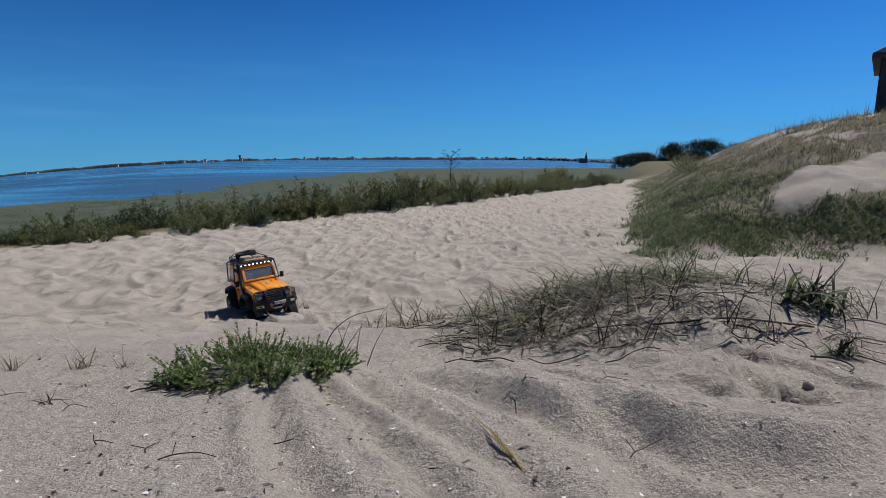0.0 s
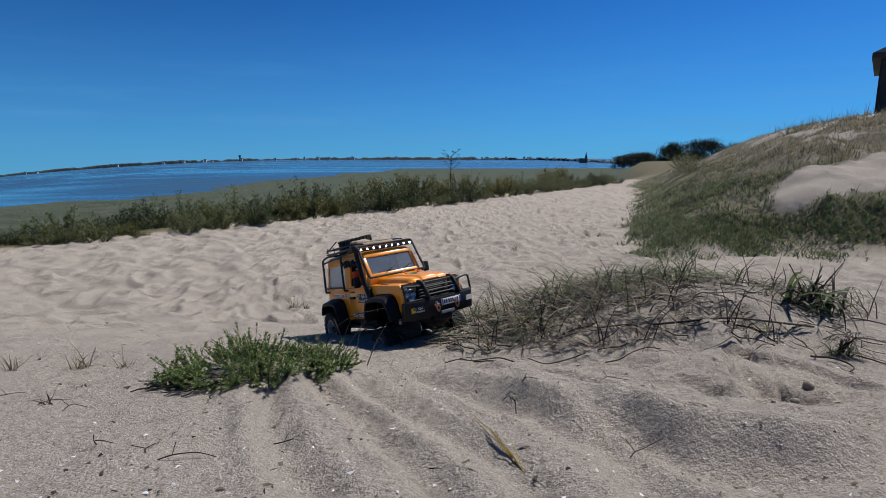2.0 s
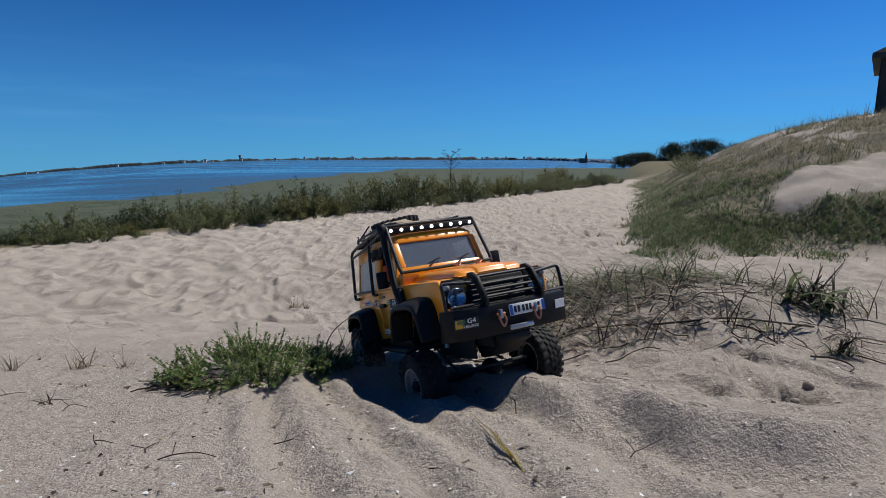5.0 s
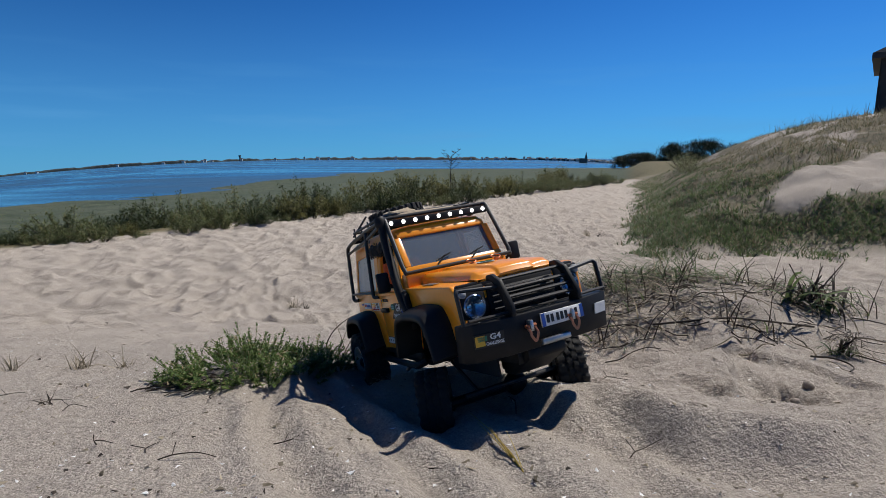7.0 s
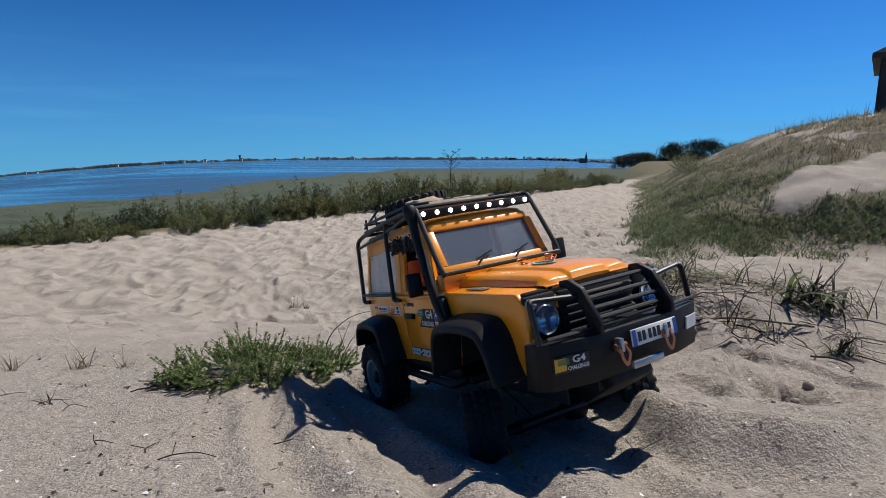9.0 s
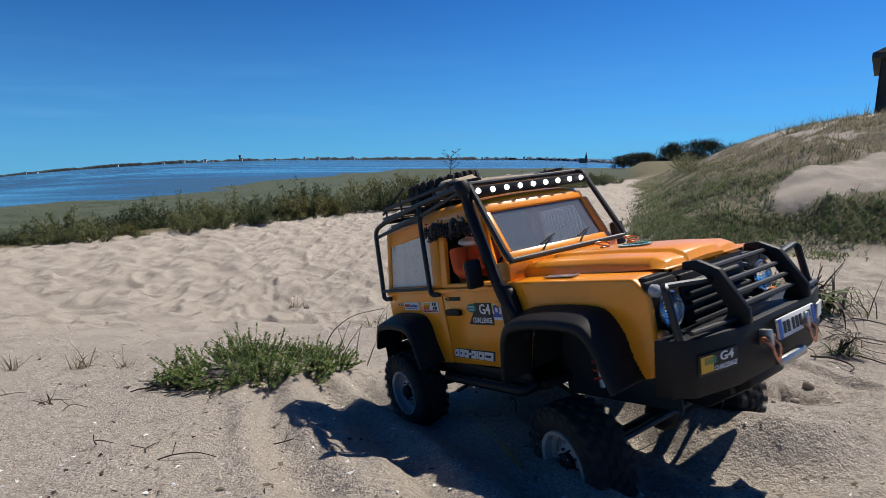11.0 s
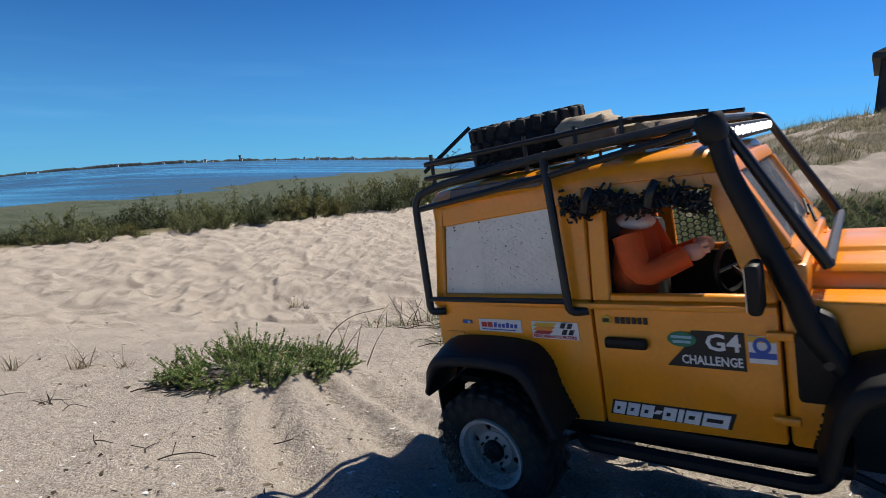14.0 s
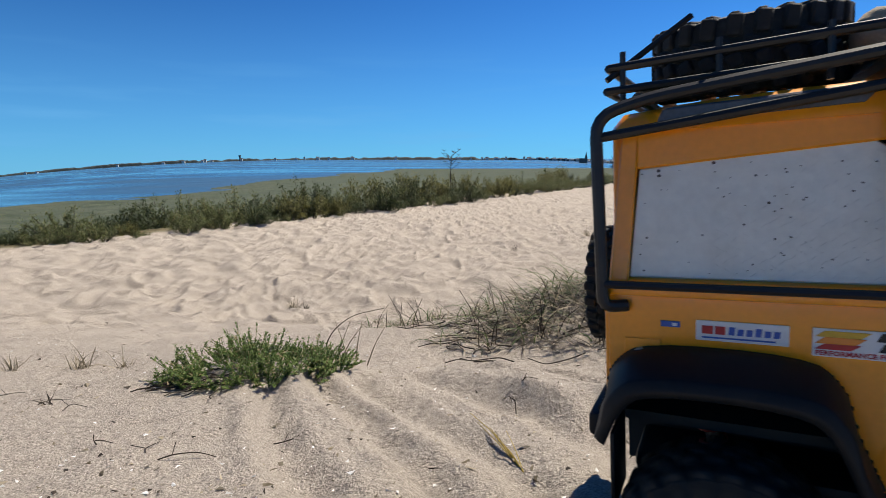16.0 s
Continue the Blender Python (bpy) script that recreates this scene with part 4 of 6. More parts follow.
def far_shore():
    us = np.linspace(-1.35, 0.52, 700)
    y = shore_y(us)
    x = us * y
    yd = y * D
    top = y * (0.0036 + 0.0016 * vnoise(us * 60, 0 * us, 1) + 0.0010 * vnoise(us * 190, 0 * us, 2) + 0.0016 * (vnoise(us * 9, 0 * us, 4) > 0.1))
    base = -1.40 - np.clip(y - 22, 0, None) * bow(x, y)
    V, F = [], []
    n = len(us)
    for k, (dy, h) in enumerate(((0, 0.0), (2, 0.75), (14, 1.0), (60, 0.9), (90, 0.0))):
        V.append(np.stack([x * (1 + dy / y), yd + dy, base + top * h - (dy * bow(x, y))], 1))
    for k in range(4):
        for i in range(n - 1):
            F.append((k * n + i, k * n + i + 1, (k + 1) * n + i + 1, (k + 1) * n + i))
    me = bpy.data.meshes.new("far_shore")
    me.from_pydata(np.concatenate(V).tolist(), [], F)
    me.materials.append(HAZED_WOOD)
    tagged(new("far_shore", me), "low wooded far shore across the bay", "shore", kind="structure")
    rr = random.Random(2)
    for i in range(64):
        u = rr.choice((rr.uniform(0.0, 0.36), rr.uniform(0.18, 0.36), rr.uniform(-0.95, 0.0)))
        y = float(shore_y(np.array(u))) - rr.uniform(1, 6)
        x, w, h = u * y, y * rr.uniform(0.003, 0.0065), y * rr.uniform(0.0022, 0.0042)
        z = far_z(x, y) + y * 0.0008
        house = tagged(new("far_house"), "small white house with a slate roof on the far shore", "house", "houses of the far town")
        part("wall", box((-w / 2, -w / 3, -1), (w / 2, w / 3, h)), FARWHITE, house)
        b = bmesh.new()
        q = [b.verts.new(v) for v in ((-w * 0.54, -w * 0.38, h), (w * 0.54, -w * 0.38, h), (w * 0.54, w * 0.38, h), (-w * 0.54, w * 0.38, h), (-w * 0.54, 0, h * 1.55), (w * 0.54, 0, h * 1.55))]
        for f in ((0, 1, 5, 4), (2, 3, 4, 5), (0, 4, 3), (1, 2, 5), (0, 3, 2, 1)):
            b.faces.new([q[k] for k in f])
        part("roof", b, FARROOF, house)
        house.location = (x, y * D, z)
    # church with its spire, and the tower on the point
    y = 200.0
    church = tagged(new("church"), "dark stone church with a pointed spire over the far town", "church")
    part("nave", box((-3.2, -1, -1), (0.0, 1, 2.2)), FARSTONE, church)
    part("tower", box((0.02, -0.7, -1), (1.3, 0.7, 3.0)), FARSTONE, church)
    spire = bmesh.new()
    bmesh.ops.create_cone(spire, segments=8, radius1=0.62, radius2=0.03, depth=3.2, cap_ends=True)
    part("spire", moved(spire, pose(0.66, 0, 4.6)), FARROOF, church)
    church.matrix_basis = Matrix.Translation((0.302 * y, y * D, -0.9)) @ Matrix.Scale(0.7, 4)
    y = 455.0
    tower = tagged(new("water_tower"), "slim tower standing on the far point", "tower")
    part("shaft", tube([(0, 0, -1), (0, 0, 3.4)], 0.8, 10, 0), FARSTONE, tower)
    part("tank", tube([(0, 0, 3.42), (0, 0, 4.8)], 1.2, 10, 0), FARSTONE, tower)
    tower.location = (-0.432 * y, y * D, far_z(-0.432 * y, y) + 1.0)


def cypress(x, y, h, w, seed, lean=0.0):
    t = tagged(new("cypress_tree"), "dark wind-bent cypress tree by the marsh", "tree", "cypress trees")
    rng = np.random.default_rng(seed)
    trunk = tube([(0, 0, -0.3), (0.1, 0, h * 0.25), (lean * 0.4, 0, h * 0.55)], 0.05 * h, 7, 0.2, None, 0.5)
    centres = []
    for k in range(20):
        a = rng.uniform(0, 6.28)
        e = np.array([w * rng.uniform(0.15, 0.95) * math.cos(a) + lean * 0.5, w * 0.7 * rng.uniform(0.1, 0.9) * math.sin(a), h * rng.uniform(0.08, 0.90)])
        e[0:2] *= 1.15 - 0.5 * (e[2] / h) ** 2
        tube([(lean * 0.15, 0, h * 0.2), tuple(e * 0.6 + np.array([0, 0, h * 0.12])), tuple(e)], 0.014 * h, 5, 0.1, trunk, 0.3)
        centres.append(e)
    part("trunk", trunk, BARK, t)
    C = np.repeat(np.array(centres), 300, 0)
    C = C + rng.normal(0, 1, C.shape) * np.array([w * 0.20, w * 0.20, h * 0.085])
    blades("crown", rng, C, 0.10 * h, 0.020 * h, 0.7, 0.2, CYPRESS, None, 2, t)
    t.location = (x, y, -1.3)


far_shore()
TREES = ((0.385, 96, 2.6, 2.2, 0), (0.400, 92, 3.0, 2.4, 0), (0.428, 94, 3.1, 2.6, 0.3), (0.448, 92, 2.3, 2.2, 0), (0.490, 84, 4.6, 2.9, 0), (0.520, 84, 3.3, 2.6, 0), (0.553, 80, 4.9, 3.2, 1.2), (0.600, 82, 4.6, 3.0, 1.6), (0.635, 82, 3.4, 2.6, 0))
for i, (u, y, h, w, ln) in enumerate(TREES):
    cypress(u * y, y * D, h * 1.0, w, 500 + i, ln)


def hut():
    wood = mat("weathered_dark_boards", (0.055, 0.050, 0.048), 0.85, var=0.5, scale=6, bump_at=0.004)
    slate = mat("dark_roof", (0.035, 0.035, 0.038), 0.7, var=0.3, scale=5)
    h = tagged(new("hut"), "tall dark boarded hut on top of the dune", "hut")
    part("wall", box((0, 0, -1.0), (4.0, 3.6, 3.05)), wood, h)
    for k in range(16):
        part("board", box((0.02 + 0.25 * k, -0.03, -1.0), (0.24 + 0.25 * k, -0.002, 3.0), 0.008, 1), wood, h)
    for k in range(14):
        part("board", box((-0.03, 0.02 + 0.255 * k, -1.0), (-0.002, 0.245 + 0.255 * k, 3.0), 0.008, 1), wood, h)
    b = bmesh.new()
    q = [b.verts.new(v) for v in ((-0.22, -0.25, 3.0), (4.2, -0.25, 3.0), (4.2, 3.85, 3.0), (-0.22, 3.85, 3.0), (-0.22, -0.25, 3.14), (4.2, -0.25, 3.14), (4.2, 3.85, 3.14), (-0.22, 3.85, 3.14), (2.0, 0.6, 4.3), (2.0, 3.0, 4.3))]
    for f in ((0, 1, 2, 3), (0, 4, 5, 1), (1, 5, 6, 2), (2, 6, 7, 3), (3, 7, 4, 0), (4, 8, 5), (5, 8, 9, 6), (6, 9, 7), (7, 9, 8, 4)):
        b.faces.new([q[k] for k in f])
    part("roof", b, slate, h)
    part("window", box((0.5, -0.05, 1.0), (1.2, -0.032, 2.0), 0.01), slate, h)
    h.matrix_basis = pose(11.75, 15.0, 0.6, 0, 0, -39)


hut()


# ---- the model car: x forward, y to its left, z up from the tyres' foot ----
car = tagged(new("model_car"), "orange radio controlled off-road model car with black roll cage", "model car")
FRONT_X, REAR_X, AXLE_Z, TYRE_R = 0.171, -0.145, 0.044, 0.057


def eased(way):
    """The way with its corners cut twice."""
    for _ in range(2):
        out = [way[0]]
        for (ax, az), (bx, bz) in zip(way, way[1:]):
            out += [(ax * 0.75 + bx * 0.25, az * 0.75 + bz * 0.25), (ax * 0.25 + bx * 0.75, az * 0.25 + bz * 0.75)]
        way = out + [way[-1]]
    return way


ARCH_F = eased([(0.101, 0.112), (0.112, 0.160), (0.132, 0.173), (0.210, 0.174), (0.229, 0.162), (0.247, 0.118)])
ARCH_R = eased([(-0.205, 0.128), (-0.196, 0.151), (-0.182, 0.162), (-0.113, 0.162), (-0.098, 0.150), (-0.082, 0.106)])


PLAN_X = [-0.300, -0.208, -0.158, -0.025, 0.046, 0.080, 0.102, 0.209, 0.275, 0.320]
TRUE_X = [-0.325, -0.233, -0.182, -0.048, 0.022, 0.053, 0.077, 0.187, 0.246, 0.309]


def true_x(x):
    """From the drawing's lengths to the car's own."""
    return float(np.interp(x, PLAN_X, TRUE_X))


def side_panels(s):
    """The panels of one side; s is -1 for the right-hand side."""
    a, b = s * 0.100, s * 0.091
    lo, hi = min(a, b), max(a, b)
    part("quarter_panel", prism([(-0.207, 0.128)] + ARCH_R + [(-0.052, 0.108), (-0.052, 0.209), (-0.207, 0.209)], lo, hi, 0.0018, 2), ORANGE, car)
    door = part("door", prism([(-0.050, 0.108), (0.078, 0.112), (0.078, 0.209), (-0.050, 0.209)], lo, hi, 0.0022, 2), ORANGE, car)
    part("front_wing", prism([(0.080, 0.112)] + ARCH_F + [(0.266, 0.122), (0.276, 0.150), (0.276, 0.196), (0.262, 0.209), (0.080, 0.213)], lo, hi, 0.003, 3), ORANGE, car)
    # rib along the waist
    part("waist_moulding", box((-0.207, min(s * 0.099, s * 0.1028), 0.2035), (0.078, max(s * 0.099, s * 0.1028), 0.2085), 0.0014), ORANGE, car)
    part("door_handle", box((-0.042, min(s * 0.099, s * 0.106), 0.1735), (-0.010, max(s * 0.099, s * 0.106), 0.1815), 0.002), BLACK, door, "black door handle")
    for z in (0.128, 0.186):
        part("hinge", box((0.070, min(s * 0.099, s * 0.104), z), (0.086, max(s * 0.099, s * 0.104), z + 0.006), 0.0015), ORANGE, door)
    part("sill", box((-0.080, min(s * 0.090, s * 0.098), 0.098), (0.100, max(s * 0.090, s * 0.098), 0.109), 0.003), BLACK, car)
    # upper side: frame round the metal side panel, door frame with its open window
    for poly in ([(-0.207, 0.2092), (-0.196, 0.2092), (-0.190, 0.300), (-0.200, 0.300)],
                 [(-0.192, 0.2765), (-0.052, 0.286), (-0.052, 0.300), (-0.192, 0.300)],
                 [(-0.072, 0.2092), (-0.0515, 0.2092), (-0.0515, 0.2858), (-0.075, 0.2856)],
                 [(-0.1962, 0.2092), (-0.0722, 0.2092), (-0.0722, 0.2135), (-0.1958, 0.2135)]):
        part("side_pillar" if poly[2][1] > 0.29 and poly[0][1] < 0.22 else "side_rail", lean_in(prism(poly, min(s * 0.0985, s * 0.091), max(s * 0.0985, s * 0.091), 0.0012, 1)), ORANGE, car)
    fr = bmesh.new()
    for poly in ([(-0.050, 0.2092), (-0.036, 0.2092), (-0.036, 0.298), (-0.050, 0.298)],
                 [(-0.036, 0.287), (0.038, 0.287), (0.036, 0.298), (-0.036, 0.298)],
                 [(0.064, 0.2092), (0.0785, 0.2092), (0.049, 0.298), (0.034, 0.298)],
                 [(-0.036, 0.2092), (0.064, 0.2092), (0.062, 0.2145), (-0.036, 0.2145)]):
        prism(poly, min(s * 0.0985, s * 0.092), max(s * 0.0985, s * 0.092), 0.0012, 1, fr)
    part("window_frame", lean_in(fr), ORANGE, door)
    panel = part("side_window_panel", lean_in(prism([(-0.1955, 0.2135), (-0.0725, 0.2135), (-0.0762, 0.281), (-0.084, 0.2865), (-0.1905, 0.2765)], min(s * 0.0965, s * 0.0935), max(s * 0.0965, s * 0.0935), 0.0008)), PLATE_ALU, car, "dusty aluminium tread plate side panel")
    # raised bars of the tread plate towards its front
    studs = bmesh.new()
    rng = random.Random(4)
    for i in range(17):
        for j in range(14):
            x, z = -0.150 + i * 0.0044, 0.2165 + j * 0.0048 + (i % 2) * 0.0024
            if x > -0.0765 or z > 0.281:
                continue
            t = 0.7 if (i + j) % 2 else -0.7
            c = box((-0.0015, -0.00018, -0.0004), (0.0015, 0.00018, 0.0004))
            merge(moved(c, pose(x, s * 0.0967, z, 0, math.degrees(t), 0)), studs)
    ob = part("tread_studs", lean_in(studs), PLATE_ALU, panel)
    tagged(ob, kind="stuff")
    if s < 0:
        spots = bmesh.new()
        for i in range(60):
            x, z, r = rng.uniform(-0.190, -0.080), rng.uniform(0.2165, 0.279), rng.uniform(0.0003, 0.0007) * rng.choice((1, 1, 1, 1, 1.9))
            pts = [(x + r * rng.uniform(0.6, 1.2) * math.cos(k), z + r * rng.uniform(0.5, 1.1) * math.sin(k)) for k in (0, 1, 2.1, 3.2, 4.3, 5.3)]
            prism(pts, -0.0969, -0.0966, 0, 1, spots)
        tagged(part("dried_mud", lean_in(spots), SPOT, panel, "dried dark mud specks"), kind="stuff")
    # wheel-arch flares
    for arch, name in ((ARCH_F, "front_flare"), (ARCH_R, "rear_flare")):
        cx = (arch[0][0] + arch[-1][0]) / 2
        inner = [(cx + (x - cx) * 0.985, z - 0.001) for x, z in arch]
        outer = [(cx + (x - cx) * 1.13, z + (0.014 if z > 0.14 else 0.004)) for x, z in arch]
        bm = bmesh.new()
        secs = []
        for (xi, zi), (xo, zo) in zip(inner, outer):
            xm, zm = (xi + 2 * xo) / 3, (zi + 2 * zo) / 3
            ring = [(xo, s * 0.0995, zo), (xo * 0.6 + xm * 0.4, s * 0.110, zo - 0.001), (xm, s * 0.1345, zm - 0.003), (xi * 0.6 + xm * 0.4, s * 0.1375, zi - 0.001 + 0.002), (xi, s * 0.136, zi - 0.003), (xi, s * 0.0935, zi - 0.001)]
            secs.append([bm.verts.new(q) for q in ring])
        for p, q in zip(secs, secs[1:]):
            for k in range(6):
                bm.faces.new((p[k], p[(k + 1) % 6], q[(k + 1) % 6], q[k]))
        bm.faces.new(secs[0])
        bm.faces.new(secs[-1][::-1])
        bmesh.ops.recalc_face_normals(bm, faces=bm.faces)
        flare = part(name, soften(bm, 0.0020, 2, 24), BLACK, car, "matt black plastic wheel arch flare")
        bolts = bmesh.new()
        for (x, z), (x2, z2) in zip(outer, outer[1:]):
            for t in (0.25, 0.75):
                merge(moved(box((-0.0010, -0.0014, -0.0010), (0.0010, 0.0014, 0.0010), 0.0004, 1), pose(x + (x2 - x) * t, s * 0.1005, z + (z2 - z) * t - 0.0015)), bolts)
        tagged(part("flare_bolts", bolts, BLACK, flare), kind="stuff")
        # the dark tub behind the opening
        liner = bmesh.new()
        edge = [(liner.verts.new((x, s * 0.0905, z)), liner.verts.new((x, s * 0.045, z + 0.004))) for x, z in arch]
        for (a0, a1), (b0, b1) in zip(edge, edge[1:]):
            liner.faces.new((a0, b0, b1, a1))
        bmesh.ops.solidify(liner, geom=liner.faces[:], thickness=0.002)
        part("wheel_housing", liner, INSIDE, car)
        # inner wall, added to hide the sunlit sand beyond the wheels
        part("housing_wall", box((arch[0][0], min(s * 0.042, s * 0.045), 0.072), (arch[-1][0], max(s * 0.042, s * 0.045), 0.166)), INSIDE, car)


for side in (-1, 1):
    side_panels(side)

# bonnet, cowl, nose, roof, tail
wing_top = bmesh.new()
for s in (-1, 1):
    b = bmesh.new()
    rows = []
    for x, w, z in ((0.082, 0.0, 0.2132), (0.170, 0.0, 0.2125), (0.258, 0.001, 0.2095), (0.274, 0.004, 0.2005)):
        rows.append([b.verts.new((x, s * y, zz)) for y, zz in ((0.0985 - w, z - 0.006), (0.0935 - w, z - 0.001), (0.080, z), (0.050, z), (0.050, z - 0.016), (0.0985 - w, z - 0.016))])
    for p, q in zip(rows, rows[1:]):
        for k in range(6):
            b.faces.new((p[k], p[(k + 1) % 6], q[(k + 1) % 6], q[k]))
    b.faces.new(rows[0])
    b.faces.new(rows[-1][::-1])
    bmesh.ops.recalc_face_normals(b, faces=b.faces)
    merge(soften(b, 0.002, 2), wing_top)
part("wing_top", wing_top, ORANGE, car)
bonnet_bm = bmesh.new()
rows = []
for x, w, z in ((0.088, 0.066, 0.2285), (0.130, 0.066, 0.2280), (0.200, 0.064, 0.2255), (0.255, 0.061, 0.2220), (0.268, 0.060, 0.2170), (0.273, 0.059, 0.2080)):
    prof = ((w + 0.006, 0.2110), (w + 0.002, z - 0.006), (w - 0.004, z - 0.001), (w - 0.014, z), (0.030, z - 0.0012), (0.026, z + 0.0028), (0.0, z + 0.0036))
    rows.append([bonnet_bm.verts.new((x, y, zz)) for y, zz in prof] + [bonnet_bm.verts.new((x, -y, zz)) for y, zz in prof[-2::-1]])
for p, q in zip(rows, rows[1:]):
    for k in range(len(p) - 1):
        bonnet_bm.faces.new((p[k], p[k + 1], q[k + 1], q[k]))
    bonnet_bm.faces.new((p[-1], p[0], q[0], q[-1]))
bonnet_bm.faces.new(rows[0])
bonnet_bm.faces.new(rows[-1][::-1])
bmesh.ops.recalc_face_normals(bonnet_bm, faces=bonnet_bm.faces)
bonnet = part("bonnet", soften(bonnet_bm, 0.0016, 2, 22), ORANGE, car, "glossy orange bonnet with a raised middle", 50)
for x, y in ((0.153, -0.006), (0.160, 0.034)):
    ring = tube([(x + 0.0075 * math.cos(a), y + 0.0075 * math.sin(a), 0.2315 + 0.006 * math.sin(a * 0.5)) for a in np.linspace(0, 6.2, 15)], 0.0009, 6, 0)
    box((x - 0.003, y - 0.003, 0.2265), (x + 0.003, y + 0.003, 0.2325), 0.001, 1, ring)
    part("bonnet_catch", ring, COPPER, bonnet, "thin wire bonnet catch")
oval = lathe([(0.0, 0.0), (0.019, 0.0), (0.019, 0.0008), (0.0, 0.0008)], 28, None, "z")
bmesh.ops.remove_doubles(oval, verts=oval.verts, dist=1e-5)
moved(oval, pose(0.192, -0.004, 0.2300, 0, 2.2, 0) @ Matrix.Diagonal((1, 0.62, 1, 1)))
part("oval_badge", oval, PALEBLUE, bonnet, "faded pale blue oval badge")
for i in range(4):
    part("badge_print", box((0.180 + i * 0.007, -0.008, 0.2303), (0.185 + i * 0.007, 0.000, 0.2318)), GREENP, bonnet)
part("wing_vent", moved(box((-0.020, -0.006, 0.0), (0.020, 0.006, 0.0012), 0.0005), pose(0.160, -0.084, 0.2129, 0, 0.6, 0)), STEEL, car, "scuffed silver wing plate")
part("cowl", box((0.072, -0.094, 0.2095), (0.094, 0.094, 0.2345), 0.003), ORANGE, car)
for i in range(3):
    y = -0.050 + 0.05 * i
    part("cowl_rib", tube([(0.0955, y - 0.012, 0.2300), (0.0965, y - 0.010, 0.2270), (0.0965, y + 0.010, 0.2270), (0.0955, y + 0.012, 0.2300)], 0.0012, 6, 0.003), ORANGE, car)
part("cowl_sticker", moved(box((-0.0004, -0.014, -0.003), (0.0006, 0.014, 0.003)), pose(0.0945, -0.045, 0.2215)), WHITE, car, "small white sticker with worn print")
part("nose_panel", box((0.262, -0.094, 0.128), (0.2735, 0.094, 0.2085), 0.003), BLACK, car)
roof_bm = bmesh.new()
rows = []
for x, w, z in ((-0.208, 0.080, 0.303), (-0.200, 0.085, 0.311), (-0.150, 0.086, 0.3150), (-0.050, 0.086, 0.3165), (0.030, 0.085, 0.3155), (0.047, 0.083, 0.312), (0.053, 0.080, 0.304)):
    prof = ((w + 0.003, 0.2975), (w + 0.001, z - 0.007), (w - 0.006, z - 0.002), (w - 0.025, z), (0.0, z + 0.001))
    rows.append([roof_bm.verts.new((x, y, zz)) for y, zz in prof] + [roof_bm.verts.new((x, -y, zz)) for y, zz in prof[-2::-1]])
for p, q in zip(rows, rows[1:]):
    for k in range(len(p) - 1):
        roof_bm.faces.new((p[k], p[k + 1], q[k + 1], q[k]))
    roof_bm.faces.new((p[-1], p[0], q[0], q[-1]))
roof_bm.faces.new(rows[0])
roof_bm.faces.new(rows[-1][::-1])
roof = part("roof", roof_bm, ORANGE, car, "", 60)
for s in (-1, 1):
    # scuffed roof-side windows
    part("roof_side_window", prism([(-0.182, 0.3005), (-0.086, 0.3025), (-0.082, 0.3085), (-0.090, 0.3120), (-0.178, 0.3100)], min(s * 0.082, s * 0.0885), max(s * 0.082, s * 0.0885), 0.0012, 1), SLATE, roof, "scuffed dark roof side window")
tail = box((-0.210, -0.0965, 0.128), (-0.2045, 0.0965, 0.209), 0.002)
box((-0.206, -0.084, 0.2085), (-0.200, 0.084, 0.2990), 0.002, 2, tail)
part("tailgate", tail, ORANGE, car)
part("rear_bumper", box((-0.222, -0.095, 0.108), (-0.2105, 0.095, 0.124), 0.003), BLACK, car)
for s in (-1, 1):
    part("mud_flap", box((-0.203, min(s * 0.085, s * 0.124), 0.078), (-0.2005, max(s * 0.085, s * 0.124), 0.127), 0.001), BLACK, car)
cap = lathe([(0.0, -0.1005), (0.0065, -0.1005), (0.0065, -0.1045), (0.0045, -0.1055), (0.0042, -0.1085), (0.0, -0.1085)], 20)
bmesh.ops.remove_doubles(cap, verts=cap.verts, dist=1e-5)
part("fuel_cap", moved(cap, pose(-0.188, 0, 0.1665)), STEEL, car, "chrome fuel cap")
part("fuel_cap_recess", box((-0.198, -0.1009, 0.157), (-0.178, -0.0998, 0.178), 0.0004, 1), ORANGE, car)

# windscreen, leaning back
WS = pose(0.0885, 0, 0.2345, 0, -29, 0)
frame_bm = bmesh.new()
for lo, hi in (((-0.004, -0.0895, 0.0), (0.004, 0.0895, 0.010)), ((-0.004, -0.083, 0.068), (0.004, 0.083, 0.079)),
               ((-0.004, -0.0895, 0.0102), (0.004, -0.0785, 0.0678)), ((-0.004, 0.0785, 0.0102), (0.004, 0.0895, 0.0678))):
    box(lo, hi, 0.0015, 2, frame_bm)
screen = part("windscreen_frame", moved(frame_bm, WS), ORANGE, car)
pane = part("windscreen_pane", moved(box((-0.0008, -0.0783, 0.0104), (0.0008, 0.0783, 0.0676)), WS), GLASS, screen, "windscreen tinted blue-grey for dust and reflected sky")
pane.visible_shadow = False
for y in (-0.034, 0.030):
    w = tube([(0.0055, y, 0.004), (0.0065, y + 0.016, 0.0155)], 0.0012, 6, 0)
    tube([(0.0045, y + 0.001, 0.0115), (0.0045, y + 0.030, 0.021)], 0.0012, 6, 0, w)
    tube([(0.0065, y + 0.016, 0.0155), (0.0055, y + 0.016, 0.0165)], 0.0016, 6, 0, w)
    part("wiper", moved(w, WS), BLACK, screen, "black windscreen wiper")

